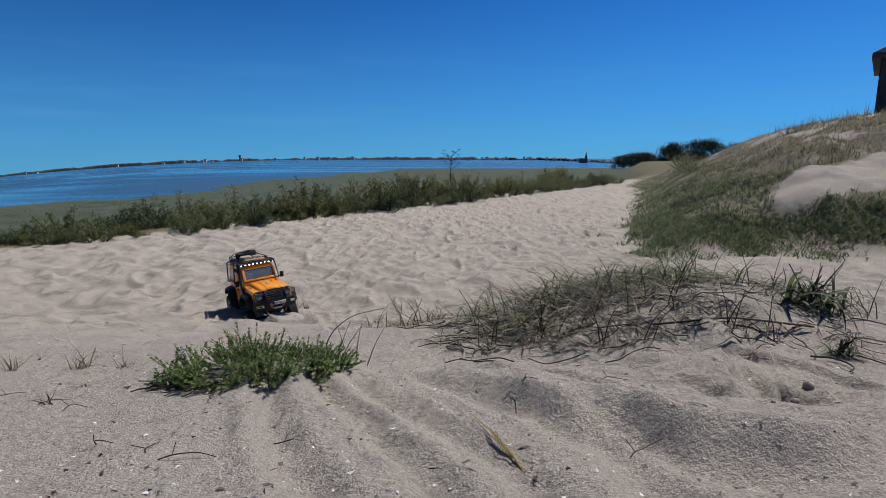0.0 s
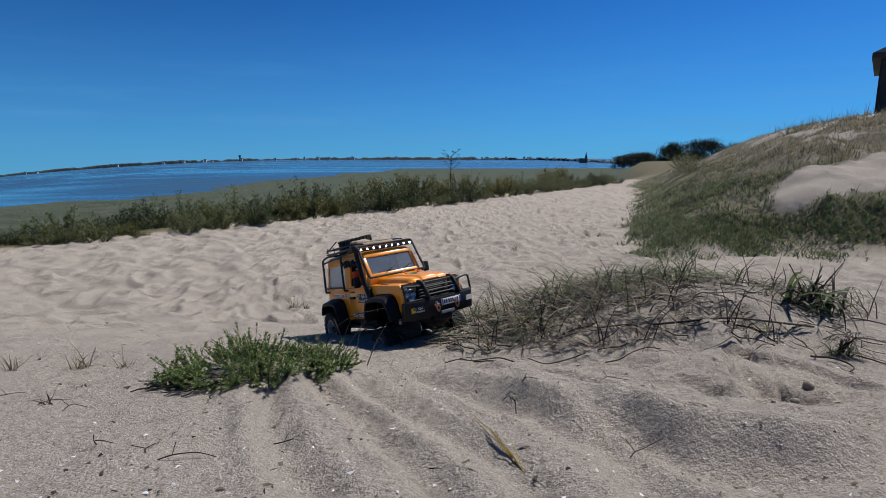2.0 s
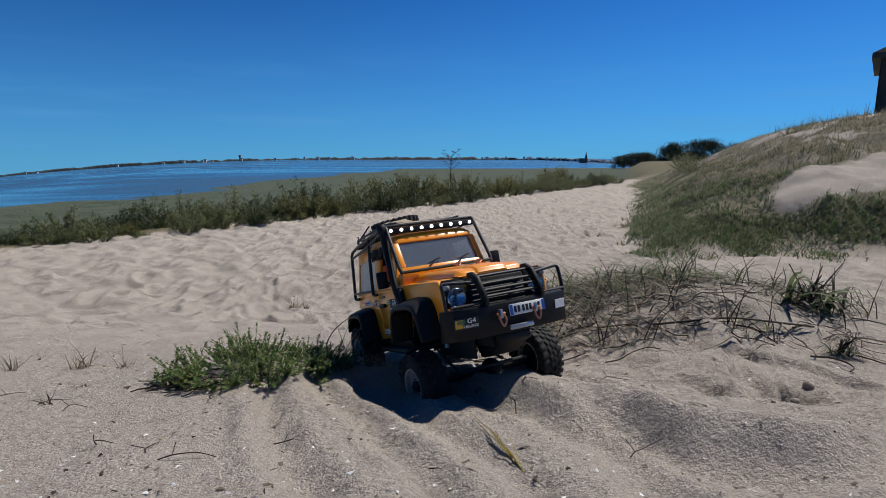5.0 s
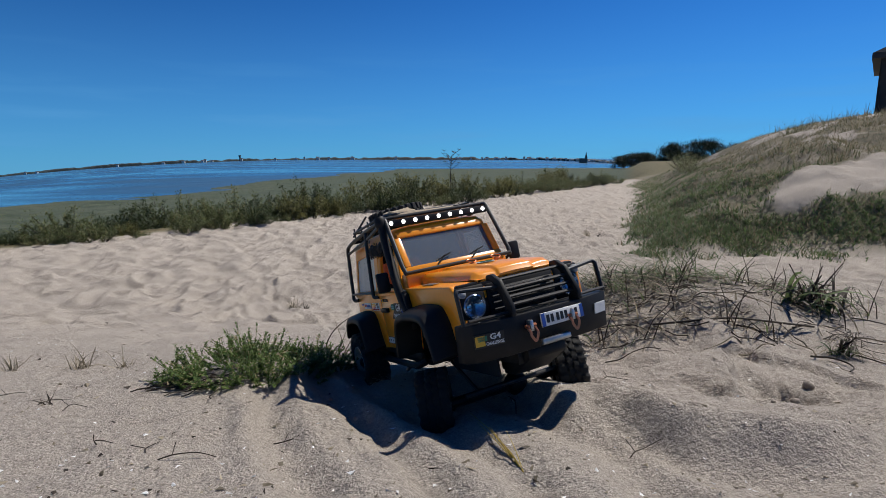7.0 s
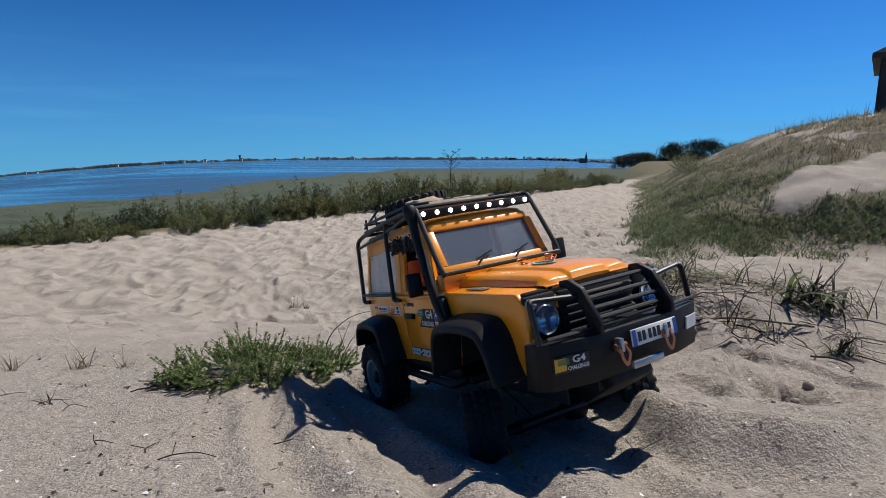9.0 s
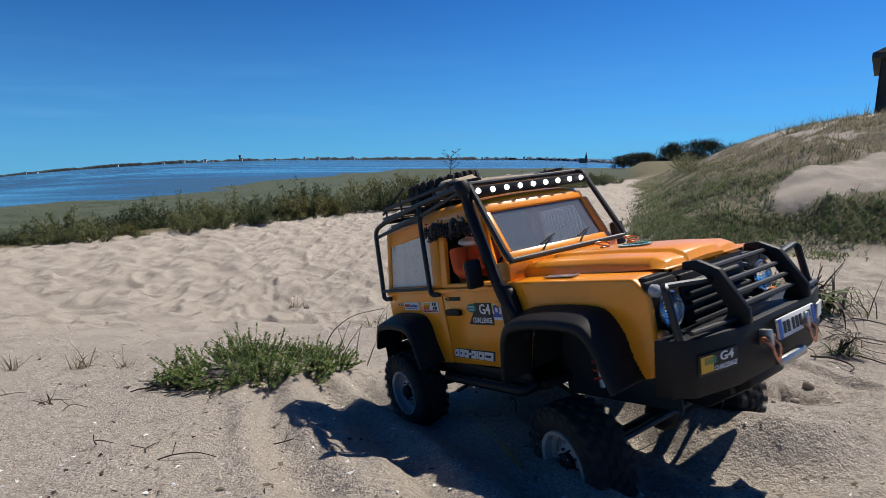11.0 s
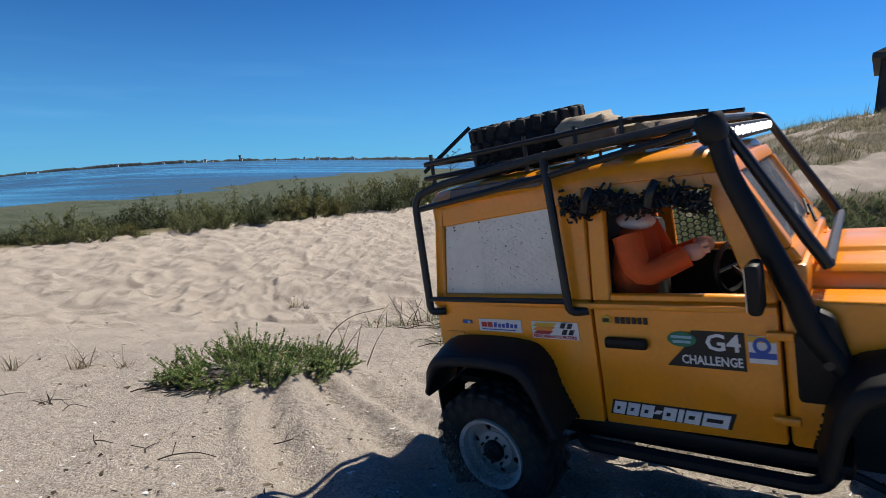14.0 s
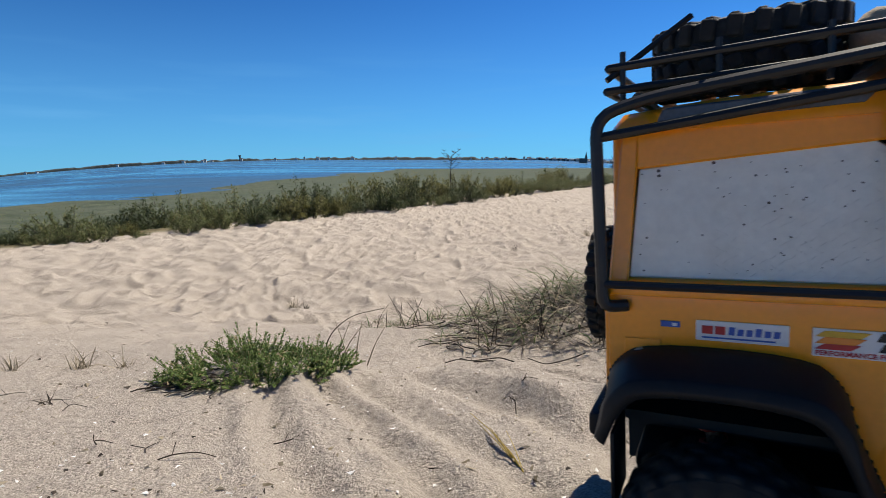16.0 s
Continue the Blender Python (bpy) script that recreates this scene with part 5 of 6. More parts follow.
# grille, headlamps, lights
grille = part("grille", box((0.2705, -0.053, 0.142), (0.2765, 0.053, 0.203), 0.002), BLACK, car)
for i in range(6):
    part("grille_slat", moved(box((-0.0012, -0.050, -0.0022), (0.0035, 0.050, 0.0022), 0.001, 1), pose(0.2772, 0, 0.1515 + i * 0.0086, 0, 25, 0)), SATIN, grille)
for s in (-1, 1):
    sur = part("headlamp_panel", box((0.2690, min(s * 0.056, s * 0.0985), 0.146), (0.2760, max(s * 0.056, s * 0.0985), 0.205), 0.003), BLACK, car)
    cy = s * 0.0765
    bowl = lathe([(0.0, 0.2766), (0.0148, 0.2766), (0.0165, 0.2790), (0.0150, 0.2800), (0.0135, 0.2785), (0.006, 0.2772), (0.0, 0.2770)], 28, None, "x")
    bmesh.ops.remove_doubles(bowl, verts=bowl.verts, dist=1e-5)
    lamp = part("headlamp", moved(bowl, pose(0, cy, 0.1775)), BLUELAMP, sur, "round bluish headlamp")
    lens = lathe([(0.0, 0.2790), (0.0140, 0.2790), (0.0120, 0.2812), (0.006, 0.2824), (0.0, 0.2827)], 24, None, "x")
    bmesh.ops.remove_doubles(lens, verts=lens.verts, dist=1e-5)
    part("lamp_lens", moved(lens, pose(0, cy, 0.1775)), LENS, lamp).visible_shadow = False
    for dz, m in ((0.1965, CLEAR), (0.1575, AMBER)):
        dome = lathe([(0.0, 0.2755), (0.0058, 0.2755), (0.0056, 0.2790), (0.003, 0.2806), (0.0, 0.2810)], 18, None, "x")
        bmesh.ops.remove_doubles(dome, verts=dome.verts, dist=1e-5)
        part("marker_light", moved(dome, pose(0, s * 0.0915, dz)), m, sur, "small round marker light")

def lettering(text, size, m, material, parent, width=None):
    """A line of built-in type, centred, in the x-y plane of m."""
    cu = bpy.data.curves.new("type", "FONT")
    cu.body, cu.size, cu.align_x, cu.align_y, cu.extrude = text, size, "CENTER", "CENTER", 0.0002
    cu.resolution_u, cu.offset = 2, size * 0.02
    tmp = new("type", cu)
    bpy.context.view_layer.update()
    me = bpy.data.meshes.new_from_object(tmp.evaluated_get(bpy.context.evaluated_depsgraph_get()))
    xs = [v.co.x for v in me.vertices]
    k = width / (max(xs) - min(xs)) if width else 1.0
    me.transform(m @ Matrix.Diagonal((k, 1, 1, 1)))
    bpy.data.objects.remove(tmp)
    bpy.data.curves.remove(cu)
    me.materials.clear()
    me.materials.append(material)
    ob = new("lettering", me)
    ob.parent, ob["kind"] = parent, "stuff"
    return ob


# front bumper with bull bar
bump_bm = bmesh.new()
outline = [(0.294, -0.114), (0.305, -0.104), (0.3135, -0.062), (0.3135, 0.062), (0.305, 0.104), (0.294, 0.114), (0.282, 0.114), (0.282, -0.114)]
lo_r = [bump_bm.verts.new((x - 0.006, y, 0.112)) for x, y in outline]
hi_r = [bump_bm.verts.new((x, y, 0.1605)) for x, y in outline]
bump_bm.faces.new(lo_r)
bump_bm.faces.new(hi_r[::-1])
for k in range(8):
    bump_bm.faces.new((lo_r[k], lo_r[(k + 1) % 8], hi_r[(k + 1) % 8], hi_r[k]))
bmesh.ops.recalc_face_normals(bump_bm, faces=bump_bm.faces)
bumper = part("front_bumper", soften(bump_bm, 0.002, 2), BLACK, car, "matt black steel front bumper")
for s in (-1, 1):
    part("bumper_stay", box((0.225, min(s * 0.030, s * 0.042), 0.112), (0.2822, max(s * 0.030, s * 0.042), 0.128), 0.002), BLACK, bumper)
    leg = prism([(0.2990, 0.160), (0.3155, 0.160), (0.3160, 0.172), (0.3030, 0.206), (0.2900, 0.2150), (0.2800, 0.2140), (0.2790, 0.2070), (0.2870, 0.2060), (0.2940, 0.2000), (0.3040, 0.172)], s * 0.051 - 0.003, s * 0.051 + 0.003, 0.0012, 2)
    part("bull_bar_leg", leg, BLACK, bumper)
    part("lamp_guard", tube([(0.2970, s * 0.1100, 0.1600), (0.2940, s * 0.1100, 0.2000), (0.2920, s * 0.1070, 0.2030), (0.2960, s * 0.0540, 0.1980)], 0.0026, 8, 0.010), SATIN, bumper)
    part("lamp_guard", tube([(0.3030, s * 0.1060, 0.1650), (0.3080, s * 0.054, 0.1650)], 0.0020, 8, 0), SATIN, bumper)
    shackle = tube([(0.3150, s * 0.0320 - 0.0045, 0.1440), (0.3220, s * 0.0320 - 0.0055, 0.1330), (0.3215, s * 0.0320, 0.1235), (0.3220, s * 0.0320 + 0.0055, 0.1330), (0.3150, s * 0.0320 + 0.0045, 0.1440)], 0.0019, 8, 0.004)
    tube([(0.3155, s * 0.0320 - 0.0075, 0.1440), (0.3155, s * 0.0320 + 0.0075, 0.1440)], 0.0022, 8, 0, shackle)
    part("shackle", shackle, COPPER, bumper, "copper coloured recovery shackle")
    part("shackle_mount", box((0.3105, s * 0.0320 - 0.0025, 0.137), (0.3185, s * 0.0320 + 0.0025, 0.151), 0.001), STEEL, bumper)
for i, (x, z) in enumerate(((0.3075, 0.1735), (0.3050, 0.1835), (0.3005, 0.1935), (0.2925, 0.2060))):
    part("bull_bar_rail", tube([(x, -0.051, z), (x, 0.051, z)], 0.0024, 8, 0), SATIN, bumper)
part("fairlead", box((0.3120, -0.020, 0.116), (0.3175, 0.024, 0.124), 0.002), STEEL, bumper, "worn steel winch fairlead")
plate = part("number_plate", box((0.3150, -0.016, 0.1375), (0.3166, 0.050, 0.1550), 0.0008), WHITE, bumper, "white number plate with plain bars")
for y in (-0.0155, 0.0445):
    part("plate_end", box((0.3167, y, 0.1380), (0.3170, y + 0.005, 0.1545)), BLUE, plate)
for k, y in enumerate((-0.008, -0.0015, 0.007, 0.0135, 0.020, 0.0295, 0.036)):
    part("plate_bar", box((0.3167, y, 0.1415), (0.3171, y + 0.0042, 0.1515)), INK, plate)
stick = part("bumper_sticker", moved(box((-0.0005, -0.019, -0.0085), (0.0005, 0.019, 0.0085)), pose(0.3068, -0.0860, 0.1385, 0, 7, -10)), INK, bumper, "black and white sticker with a yellow corner")
for lo, hi, m in (((-0.018, -0.006), (-0.006, 0.007), YELLOW), ((-0.015, 0.0), (-0.003, 0.006), GREENP), ):
    part("sticker_bar", moved(box((0.0006, lo[0], lo[1]), (0.0011, hi[0], hi[1])), pose(0.3068, -0.0860, 0.1385, 0, 7, -10)), m, stick)
FACE = pose(0.3068, -0.0860, 0.1385, 0, 7, -10) @ pose(0.0008, 0, 0, 90, 0, 90)
lettering("G4", 0.0100, FACE @ pose(0.0075, 0.0035, 0), WHITE, stick, 0.0135)
lettering("CHALLENGE", 0.0056, FACE @ pose(0.0065, -0.0045, 0), WHITE, stick, 0.0225)
part("bumper_sticker", moved(box((-0.0005, -0.011, -0.007), (0.0006, 0.011, 0.007)), pose(0.3072, 0.0880, 0.1410, 0, 7, 10)), WHITE, bumper)

# light bar with eight lamps
bar = part("light_bar", box((0.044, -0.097, 0.3155), (0.056, 0.097, 0.3275), 0.002), BLACK, car, "black roof light bar")
for i in range(9):
    y = -0.0880 + 0.1760 * i / 8
    d = lathe([(0.0, 0.0560), (0.0036, 0.0560), (0.0030, 0.0580), (0.0, 0.0590)], 14, None, "x")
    bmesh.ops.remove_doubles(d, verts=d.verts, dist=1e-5)
    part("led_lamp", moved(d, pose(0, y, 0.3217)), LED, bar, "lit white round lamp")

# roll cage of black tubes
for s in (-1, 1):
    Y = s * 0.1075
    part("cage_side", tube([(-0.196, s * 0.101, 0.1975), (-0.2085, Y, 0.1975), (-0.2125, s * 0.099, 0.3080), (-0.185, s * 0.0945, 0.3160), (-0.075, s * 0.0935, 0.3265), (0.040, s * 0.0955, 0.3315), (0.052, s * 0.0970, 0.3300), (0.0985, s * 0.0985, 0.2450), (0.104, s * 0.096, 0.2330)], 0.0036, 10, 0.012), SATIN, car, "black bent cage tube")
    part("cage_pillar", tube([(-0.053, s * 0.101, 0.2020), (-0.066, Y, 0.2020), (-0.0745, s * 0.0985, 0.3000), (-0.078, s * 0.0935, 0.3260)], 0.0034, 10, 0.010), SATIN, car)
    part("cage_rail", tube([(-0.2095, s * 0.1075, 0.2110), (-0.0665, s * 0.1075, 0.2110)], 0.0024, 8, 0), SATIN, car)
    part("cage_rail", tube([(-0.2110, s * 0.0985, 0.2960), (-0.080, s * 0.0955, 0.3100), (0.034, s * 0.0965, 0.3260)], 0.0028, 8, 0.01), SATIN, car)
for x, z in ((-0.190, 0.3165), (-0.078, 0.3270), (0.040, 0.3325)):
    part("cage_cross", tube([(x, -0.0945, z), (x, 0.0945, z)], 0.0032, 10, 0), SATIN, car)
part("cage_cross", tube([(0.104, -0.096, 0.2355), (0.104, 0.096, 0.2355)], 0.0032, 10, 0), SATIN, car)

# roof rack
rack = part("roof_rack", tube([(-0.208, -0.080, 0.3370), (-0.208, 0.080, 0.3370), (-0.010, 0.080, 0.3420), (-0.010, -0.080, 0.3420), (-0.208, -0.080, 0.3370)], 0.0026, 8, 0.014), SATIN, car, "black tubular roof rack")
part("rack_rail", tube([(-0.209, -0.082, 0.3235), (-0.209, 0.082, 0.3235), (-0.010, 0.082, 0.3285), (-0.010, -0.082, 0.3285), (-0.209, -0.082, 0.3235)], 0.0024, 8, 0.014), SATIN, rack)
for s in (-1, 1):
    for x in (-0.200, -0.150, -0.100, -0.055, -0.018):
        part("rack_post", tube([(x, s * 0.081, 0.3165), (x, s * 0.080, 0.3455)], 0.0018, 6, 0), SATIN, rack)
    part("rack_brace", tube([(-0.209, s * 0.082, 0.3300), (-0.165, s * 0.060, 0.3640)], 0.0020, 6, 0), SATIN, rack)
for i in range(7):
    x = -0.192 + 0.028 * i
    part("rack_slat", box((x, -0.080, 0.3235), (x + 0.010, 0.080, 0.3255), 0.0008, 1), SATIN, rack)
part("rack_rail", tube([(-0.010, -0.079, 0.3415), (0.040, -0.070, 0.3380)], 0.0022, 6, 0), SATIN, rack)
part("rack_rail", tube([(-0.010, 0.079, 0.3415), (0.040, 0.070, 0.3380)], 0.0022, 6, 0), SATIN, rack)


def bundle(name, lo, hi, seed, material, label):
    """A slumped canvas bag."""
    b = bmesh.new()
    bmesh.ops.create_icosphere(b, subdivisions=3, radius=1)
    for v in b.verts:
        n = v.co.normalized()
        k = 1 + 0.22 * noise.noise(n * 2.2 + Vector((seed, 0, 0))) + 0.10 * noise.noise(n * 6 + Vector((0, seed, 0)))
        q = Vector([math.copysign(abs(c) ** 0.65, c) for c in n]) * k
        v.co = Vector([(lo[i] + hi[i]) / 2 + q[i] * (hi[i] - lo[i]) / 2 for i in range(3)])
    return part(name, b, material, rack, label, 80)


bundle("canvas_bag", (-0.085, -0.062, 0.3255), (-0.040, 0.005, 0.3560), 1.0, CANVAS, "sandy canvas bag")
bundle("canvas_bag", (-0.080, 0.008, 0.3255), (-0.035, 0.064, 0.3500), 4.0, CANVAS, "sandy canvas bag")
bundle("bedroll", (-0.036, -0.066, 0.3255), (0.010, 0.066, 0.3430), 9.0, CANVAS, "rolled sandy canvas sheet")

# snorkel
sn = tube([(0.112, -0.1060, 0.1660), (0.094, -0.1090, 0.1960), (0.089, -0.1100, 0.2180), (0.055, -0.1050, 0.2990), (0.051, -0.1040, 0.3180)], 0.0068, 12, 0.014)
snorkel = part("snorkel", sn, BLACK, car, "black plastic snorkel")
part("snorkel_base", prism([(0.086, 0.148), (0.112, 0.148), (0.118, 0.156), (0.106, 0.205), (0.094, 0.212), (0.086, 0.190)], -0.110, -0.0995, 0.003, 2), BLACK, snorkel)
head = lathe([(0.0, 0.0), (0.0075, 0.0), (0.0098, 0.004), (0.0102, 0.014), (0.0085, 0.018), (0.0, 0.018)], 16, None, "z")
bmesh.ops.remove_doubles(head, verts=head.verts, dist=1e-5)
part("snorkel_head", moved(head, pose(0.0500, -0.1040, 0.3170, 0, -12, 0)), BLACK, snorkel)
part("snorkel_bolt", tube([(0.102, -0.1115, 0.1760), (0.102, -0.1140, 0.1760)], 0.0028, 10, 0), SATIN, snorkel)

# mirrors
for s in (-1, 1):
    up = 0.010 if s > 0 else 0.0
    arm = tube([(0.064, s * 0.099, 0.2180), (0.070, s * 0.118, 0.2230 + up)], 0.0026, 8, 0)
    mirror = part("mirror_arm", arm, BLACK, car)
    part("mirror", box((0.066, s * 0.126 - 0.0105, 0.2120 + up), (0.0745, s * 0.126 + 0.0105, 0.2440 + up), 0.003), BLACK, mirror, "black wing mirror")
    part("mirror_glass", box((0.0650, s * 0.126 - 0.0085, 0.2145 + up), (0.0658, s * 0.126 + 0.0085, 0.2415 + up)), STEEL, mirror)

# inside: floor, dashboard, seat backs, bulkhead, far window mesh
part("cab_floor", box((-0.200, -0.0905, 0.122), (0.082, 0.0905, 0.128)), INSIDE, car)
part("dashboard", box((0.058, -0.088, 0.165), (0.084, 0.088, 0.222), 0.004), INSIDE, car)
part("bulkhead", box((-0.064, -0.086, 0.128), (-0.058, 0.086, 0.292)), INSIDE, car)
# low pan and side tubes, added to block sunlit sand under the car
part("floor_pan", box((-0.195, -0.088, 0.086), (0.110, 0.088, 0.098), 0.004), BLACK, car)
for s in (-1, 1):
    part("rock_slider", tube([(-0.078, s * 0.090, 0.094), (-0.070, s * 0.103, 0.088), (0.092, s * 0.103, 0.088), (0.100, s * 0.090, 0.094)], 0.0055, 8, 0.01), BLACK, car, "black tubular side step added to shade the sand below")
    part("door_card", box((-0.049, min(s * 0.0865, s * 0.0905), 0.129), (0.080, max(s * 0.0865, s * 0.0905), 0.2085)), INSIDE, car)
part("load_floor", box((-0.199, -0.086, 0.200), (-0.0645, 0.086, 0.206)), INSIDE, car)
for s in (-1, 1):
    part("seat", box((-0.052, s * 0.045 - 0.030, 0.128), (0.020, s * 0.045 + 0.030, 0.165), 0.008), INSIDE, car)
    part("seat_back", box((-0.056, s * 0.045 - 0.030, 0.160), (-0.038, s * 0.045 + 0.030, 0.250), 0.008), INSIDE, car)
wheel_bm = tube([(0.040 + 0.006 * math.cos(a), -0.046 + 0.019 * math.cos(a), 0.222 + 0.018 * math.sin(a)) for a in np.linspace(0, 2 * math.pi, 25)], 0.0022, 6, 0)
tube([(0.060, -0.046, 0.205), (0.040, -0.046, 0.222)], 0.0025, 6, 0, wheel_bm)
tube([(0.046, -0.028, 0.222), (0.034, -0.064, 0.222)], 0.0018, 6, 0, wheel_bm)
part("steering_wheel", wheel_bm, BLACK, car)
mesh_bm = bmesh.new()
for i in range(15):
    for j in range(14):
        cx, cz = -0.034 + i * 0.0066, 0.2165 + j * 0.0057 + (i % 2) * 0.00285
        if cz > 0.285 or cx > 0.062 - (cz - 0.2145) * 0.36:
            continue
        pts = [(cx + 0.0038 * math.cos(a), 0.0955, cz + 0.0033 * math.sin(a)) for a in (math.pi / 3 * k for k in range(7))]
        for p, q in list(zip(pts, pts[1:]))[:6]:
            tube([p, q], 0.0005, 3, 0, mesh_bm)
tagged(part("window_mesh", lean_in(mesh_bm), SATIN, car, "black hexagonal window mesh"), kind="stuff")

# rolled camouflage net over the driver's window
net = bmesh.new()
rng = random.Random(12)
for i in range(560):
    t = rng.random()
    c = Vector((-0.066 + 0.106 * t, -0.0925 - rng.random() * 0.008, 0.2865 - 0.006 * t + rng.gauss(0, 0.0038) - 0.003 * math.sin(t * 14)))
    d = Vector((rng.gauss(0, 1), rng.gauss(0, 0.4), rng.gauss(0, 0.8))).normalized() * rng.uniform(0.0015, 0.0038)
    k = Vector((rng.gauss(0, 1), rng.gauss(0, 1), rng.gauss(0, 1))) * 0.002
    tube([c - d, c + k, c + d], 0.0009, 4, 0.004, net)
for x in (-0.044, 0.004):
    tube([(x - 0.003, -0.099, 0.280), (x, -0.1015, 0.289), (x + 0.003, -0.096, 0.296)], 0.0036, 8, 0.006, net)
tagged(part("camouflage_net", net, SATIN, car, "rolled black camouflage net"), kind="stuff")

# stickers; makers' marks are plain shapes
Y0 = -0.1003


def sticker(x0, x1, z0, z1, material, label, bars, parent=car):
    st = part("sticker", box((x0, Y0 - 0.0006, z0), (x1, Y0 + 0.0003, z1)), material, parent, label)
    for bx0, bx1, bz0, bz1, m, slant in bars:
        part("sticker_bar", prism([(bx0, bz0), (bx1, bz0), (bx1 + slant, bz1), (bx0 + slant, bz1)], Y0 - 0.0011, Y0 - 0.0007), m, st)


sticker(-0.160, -0.116, 0.1800, 0.1912, WHITE, "white sticker with red and blue lettering bars",
        [(-0.157, -0.1515, 0.1840, 0.1885, RED, 0), (-0.1505, -0.1455, 0.1840, 0.1885, RED, 0)] + [(-0.144 + 0.0042 * k, -0.1412 + 0.0042 * k, 0.1840, 0.1875 + 0.001 * (k in (0, 3)), BLUE, 0.0004) for k in range(6)] + [(-0.157, -0.122, 0.1815, 0.1823, BLUE, 0)])
sticker(-0.106, -0.064, 0.1765, 0.1912, WHITE, "white sticker with warm stripes and bold black marks",
        [(-0.105, -0.086, 0.1870, 0.1902, YELLOW, 0.004), (-0.105, -0.088, 0.1835, 0.1869, AMBER, 0.004), (-0.105, -0.090, 0.1805, 0.1834, RED, 0.004),
         (-0.080, -0.076, 0.1862, 0.1905, INK, 0.002), (-0.074, -0.070, 0.1862, 0.1905, INK, 0.002), (-0.079, -0.075, 0.1808, 0.1850, INK, 0.002), (-0.073, -0.069, 0.1808, 0.1850, INK, 0.002)]
)
lettering("PERFORMANCE FILTERS", 0.0034, pose(-0.0855, Y0 - 0.0009, 0.1784) @ pose(0, 0, 0, 90, 0, 0), RED, car, 0.0385)
sticker(-0.178, -0.168, 0.1862, 0.1895, BLUE, "tiny blue sticker", [(-0.172, -0.1695, 0.1870, 0.1888, WHITE, 0)])
for k in range(6):
    part("sticker_bar", box((-0.033 + 0.0043 * k, Y0 - 0.0008, 0.1925), (-0.0300 + 0.0043 * k, Y0, 0.1975)), INK, car)
dot = lathe([(0.0, Y0 - 0.0008), (0.0040, Y0 - 0.0008), (0.0040, Y0), (0.0, Y0)], 16)
bmesh.ops.remove_doubles(dot, verts=dot.verts, dist=1e-5)
part("sticker", moved(dot, pose(-0.040, 0, 0.195)), YELLOW, car, "round yellow and black sticker")
part("sticker_bar", box((-0.0425, Y0 - 0.0012, 0.1935), (-0.0375, Y0 - 0.0009, 0.1965)), INK, car)
g4 = part("sticker", prism([(0.003, 0.1625), (0.0555, 0.1625), (0.0555, 0.1895), (0.0215, 0.1895), (0.0155, 0.1765)], Y0 - 0.0006, Y0 + 0.0003), INK, car, "black and white rally sticker with a green oval")
oval = lathe([(0.0, Y0 - 0.0012), (0.0100, Y0 - 0.0012), (0.0100, Y0 - 0.0007), (0.0, Y0 - 0.0007)], 24)
bmesh.ops.remove_doubles(oval, verts=oval.verts, dist=1e-5)
part("sticker_oval", moved(oval, pose(0.0145, 0, 0.1830) @ Matrix.Diagonal((1, 1, 0.55, 1))), GREENP, g4)
for x0, x1, z0, z1 in ((0.0075, 0.0215, 0.1838, 0.1858), (0.0085, 0.0205, 0.1803, 0.1823)):
    part("sticker_bar", box((x0, Y0 - 0.0016, z0), (x1, Y0 - 0.0013, z1)), PALEBLUE, g4)
UPRIGHT = pose(0, 0, 0, 90, 0, 0)
lettering("G4", 0.0170, pose(0.0415, Y0 - 0.0009, 0.1813) @ UPRIGHT, WHITE, g4, 0.0225)
lettering("CHALLENGE", 0.0092, pose(0.0335, Y0 - 0.0009, 0.1680) @ UPRIGHT, WHITE, g4, 0.0400)
pet = part("sticker", box((0.0578, Y0 - 0.0006, 0.1690), (0.0755, Y0 + 0.0003, 0.1880)), WHITE, car, "yellow white and blue sticker with a ring")
part("sticker_bar", box((0.0580, Y0 - 0.0010, 0.1838), (0.0753, Y0 - 0.0007, 0.1878)), YELLOW, pet)
part("sticker_bar", box((0.0580, Y0 - 0.0010, 0.1725), (0.0753, Y0 - 0.0007, 0.1765)), BLUE, pet)
ring = lathe([(0.0034, Y0 - 0.0016), (0.0058, Y0 - 0.0016), (0.0058, Y0 - 0.0011), (0.0034, Y0 - 0.0011)], 22)
part("sticker_ring", moved(ring, pose(0.0665, 0, 0.1815)), BLUE, pet)
word = part("door_lettering", prism([(-0.0455, 0.1172), (0.0420, 0.1180), (0.0460, 0.1300), (-0.0425, 0.1292)], Y0 - 0.0004, Y0 + 0.0003), INK, car, "white slanted lettering bars with a dark outline")
for x0, x1 in ((-0.0435, -0.0345), (-0.0330, -0.0240), (-0.0225, -0.0130), (-0.0118, -0.0072), (-0.0060, 0.0035), (0.0048, 0.0085), (0.0098, 0.0205), (0.0220, 0.0395)):
    tall = 0.1285 if x0 != -0.0118 else 0.1252
    part("letter_bar", prism([(x0, 0.1183 if x0 != -0.0118 else 0.1222), (x1, 0.1183 if x0 != -0.0118 else 0.1222), (x1 + 0.0030, tall), (x0 + 0.0030, tall)], Y0 - 0.0010, Y0 - 0.0005), WHITE, word)
    if x1 - x0 > 0.008:
        part("letter_gap", prism([(x0 + 0.0036, 0.1220), (x1 - 0.0030, 0.1220), (x1 - 0.0020, 0.1248), (x0 + 0.0046, 0.1248)], Y0 - 0.0014, Y0 - 0.0011), INK, word)

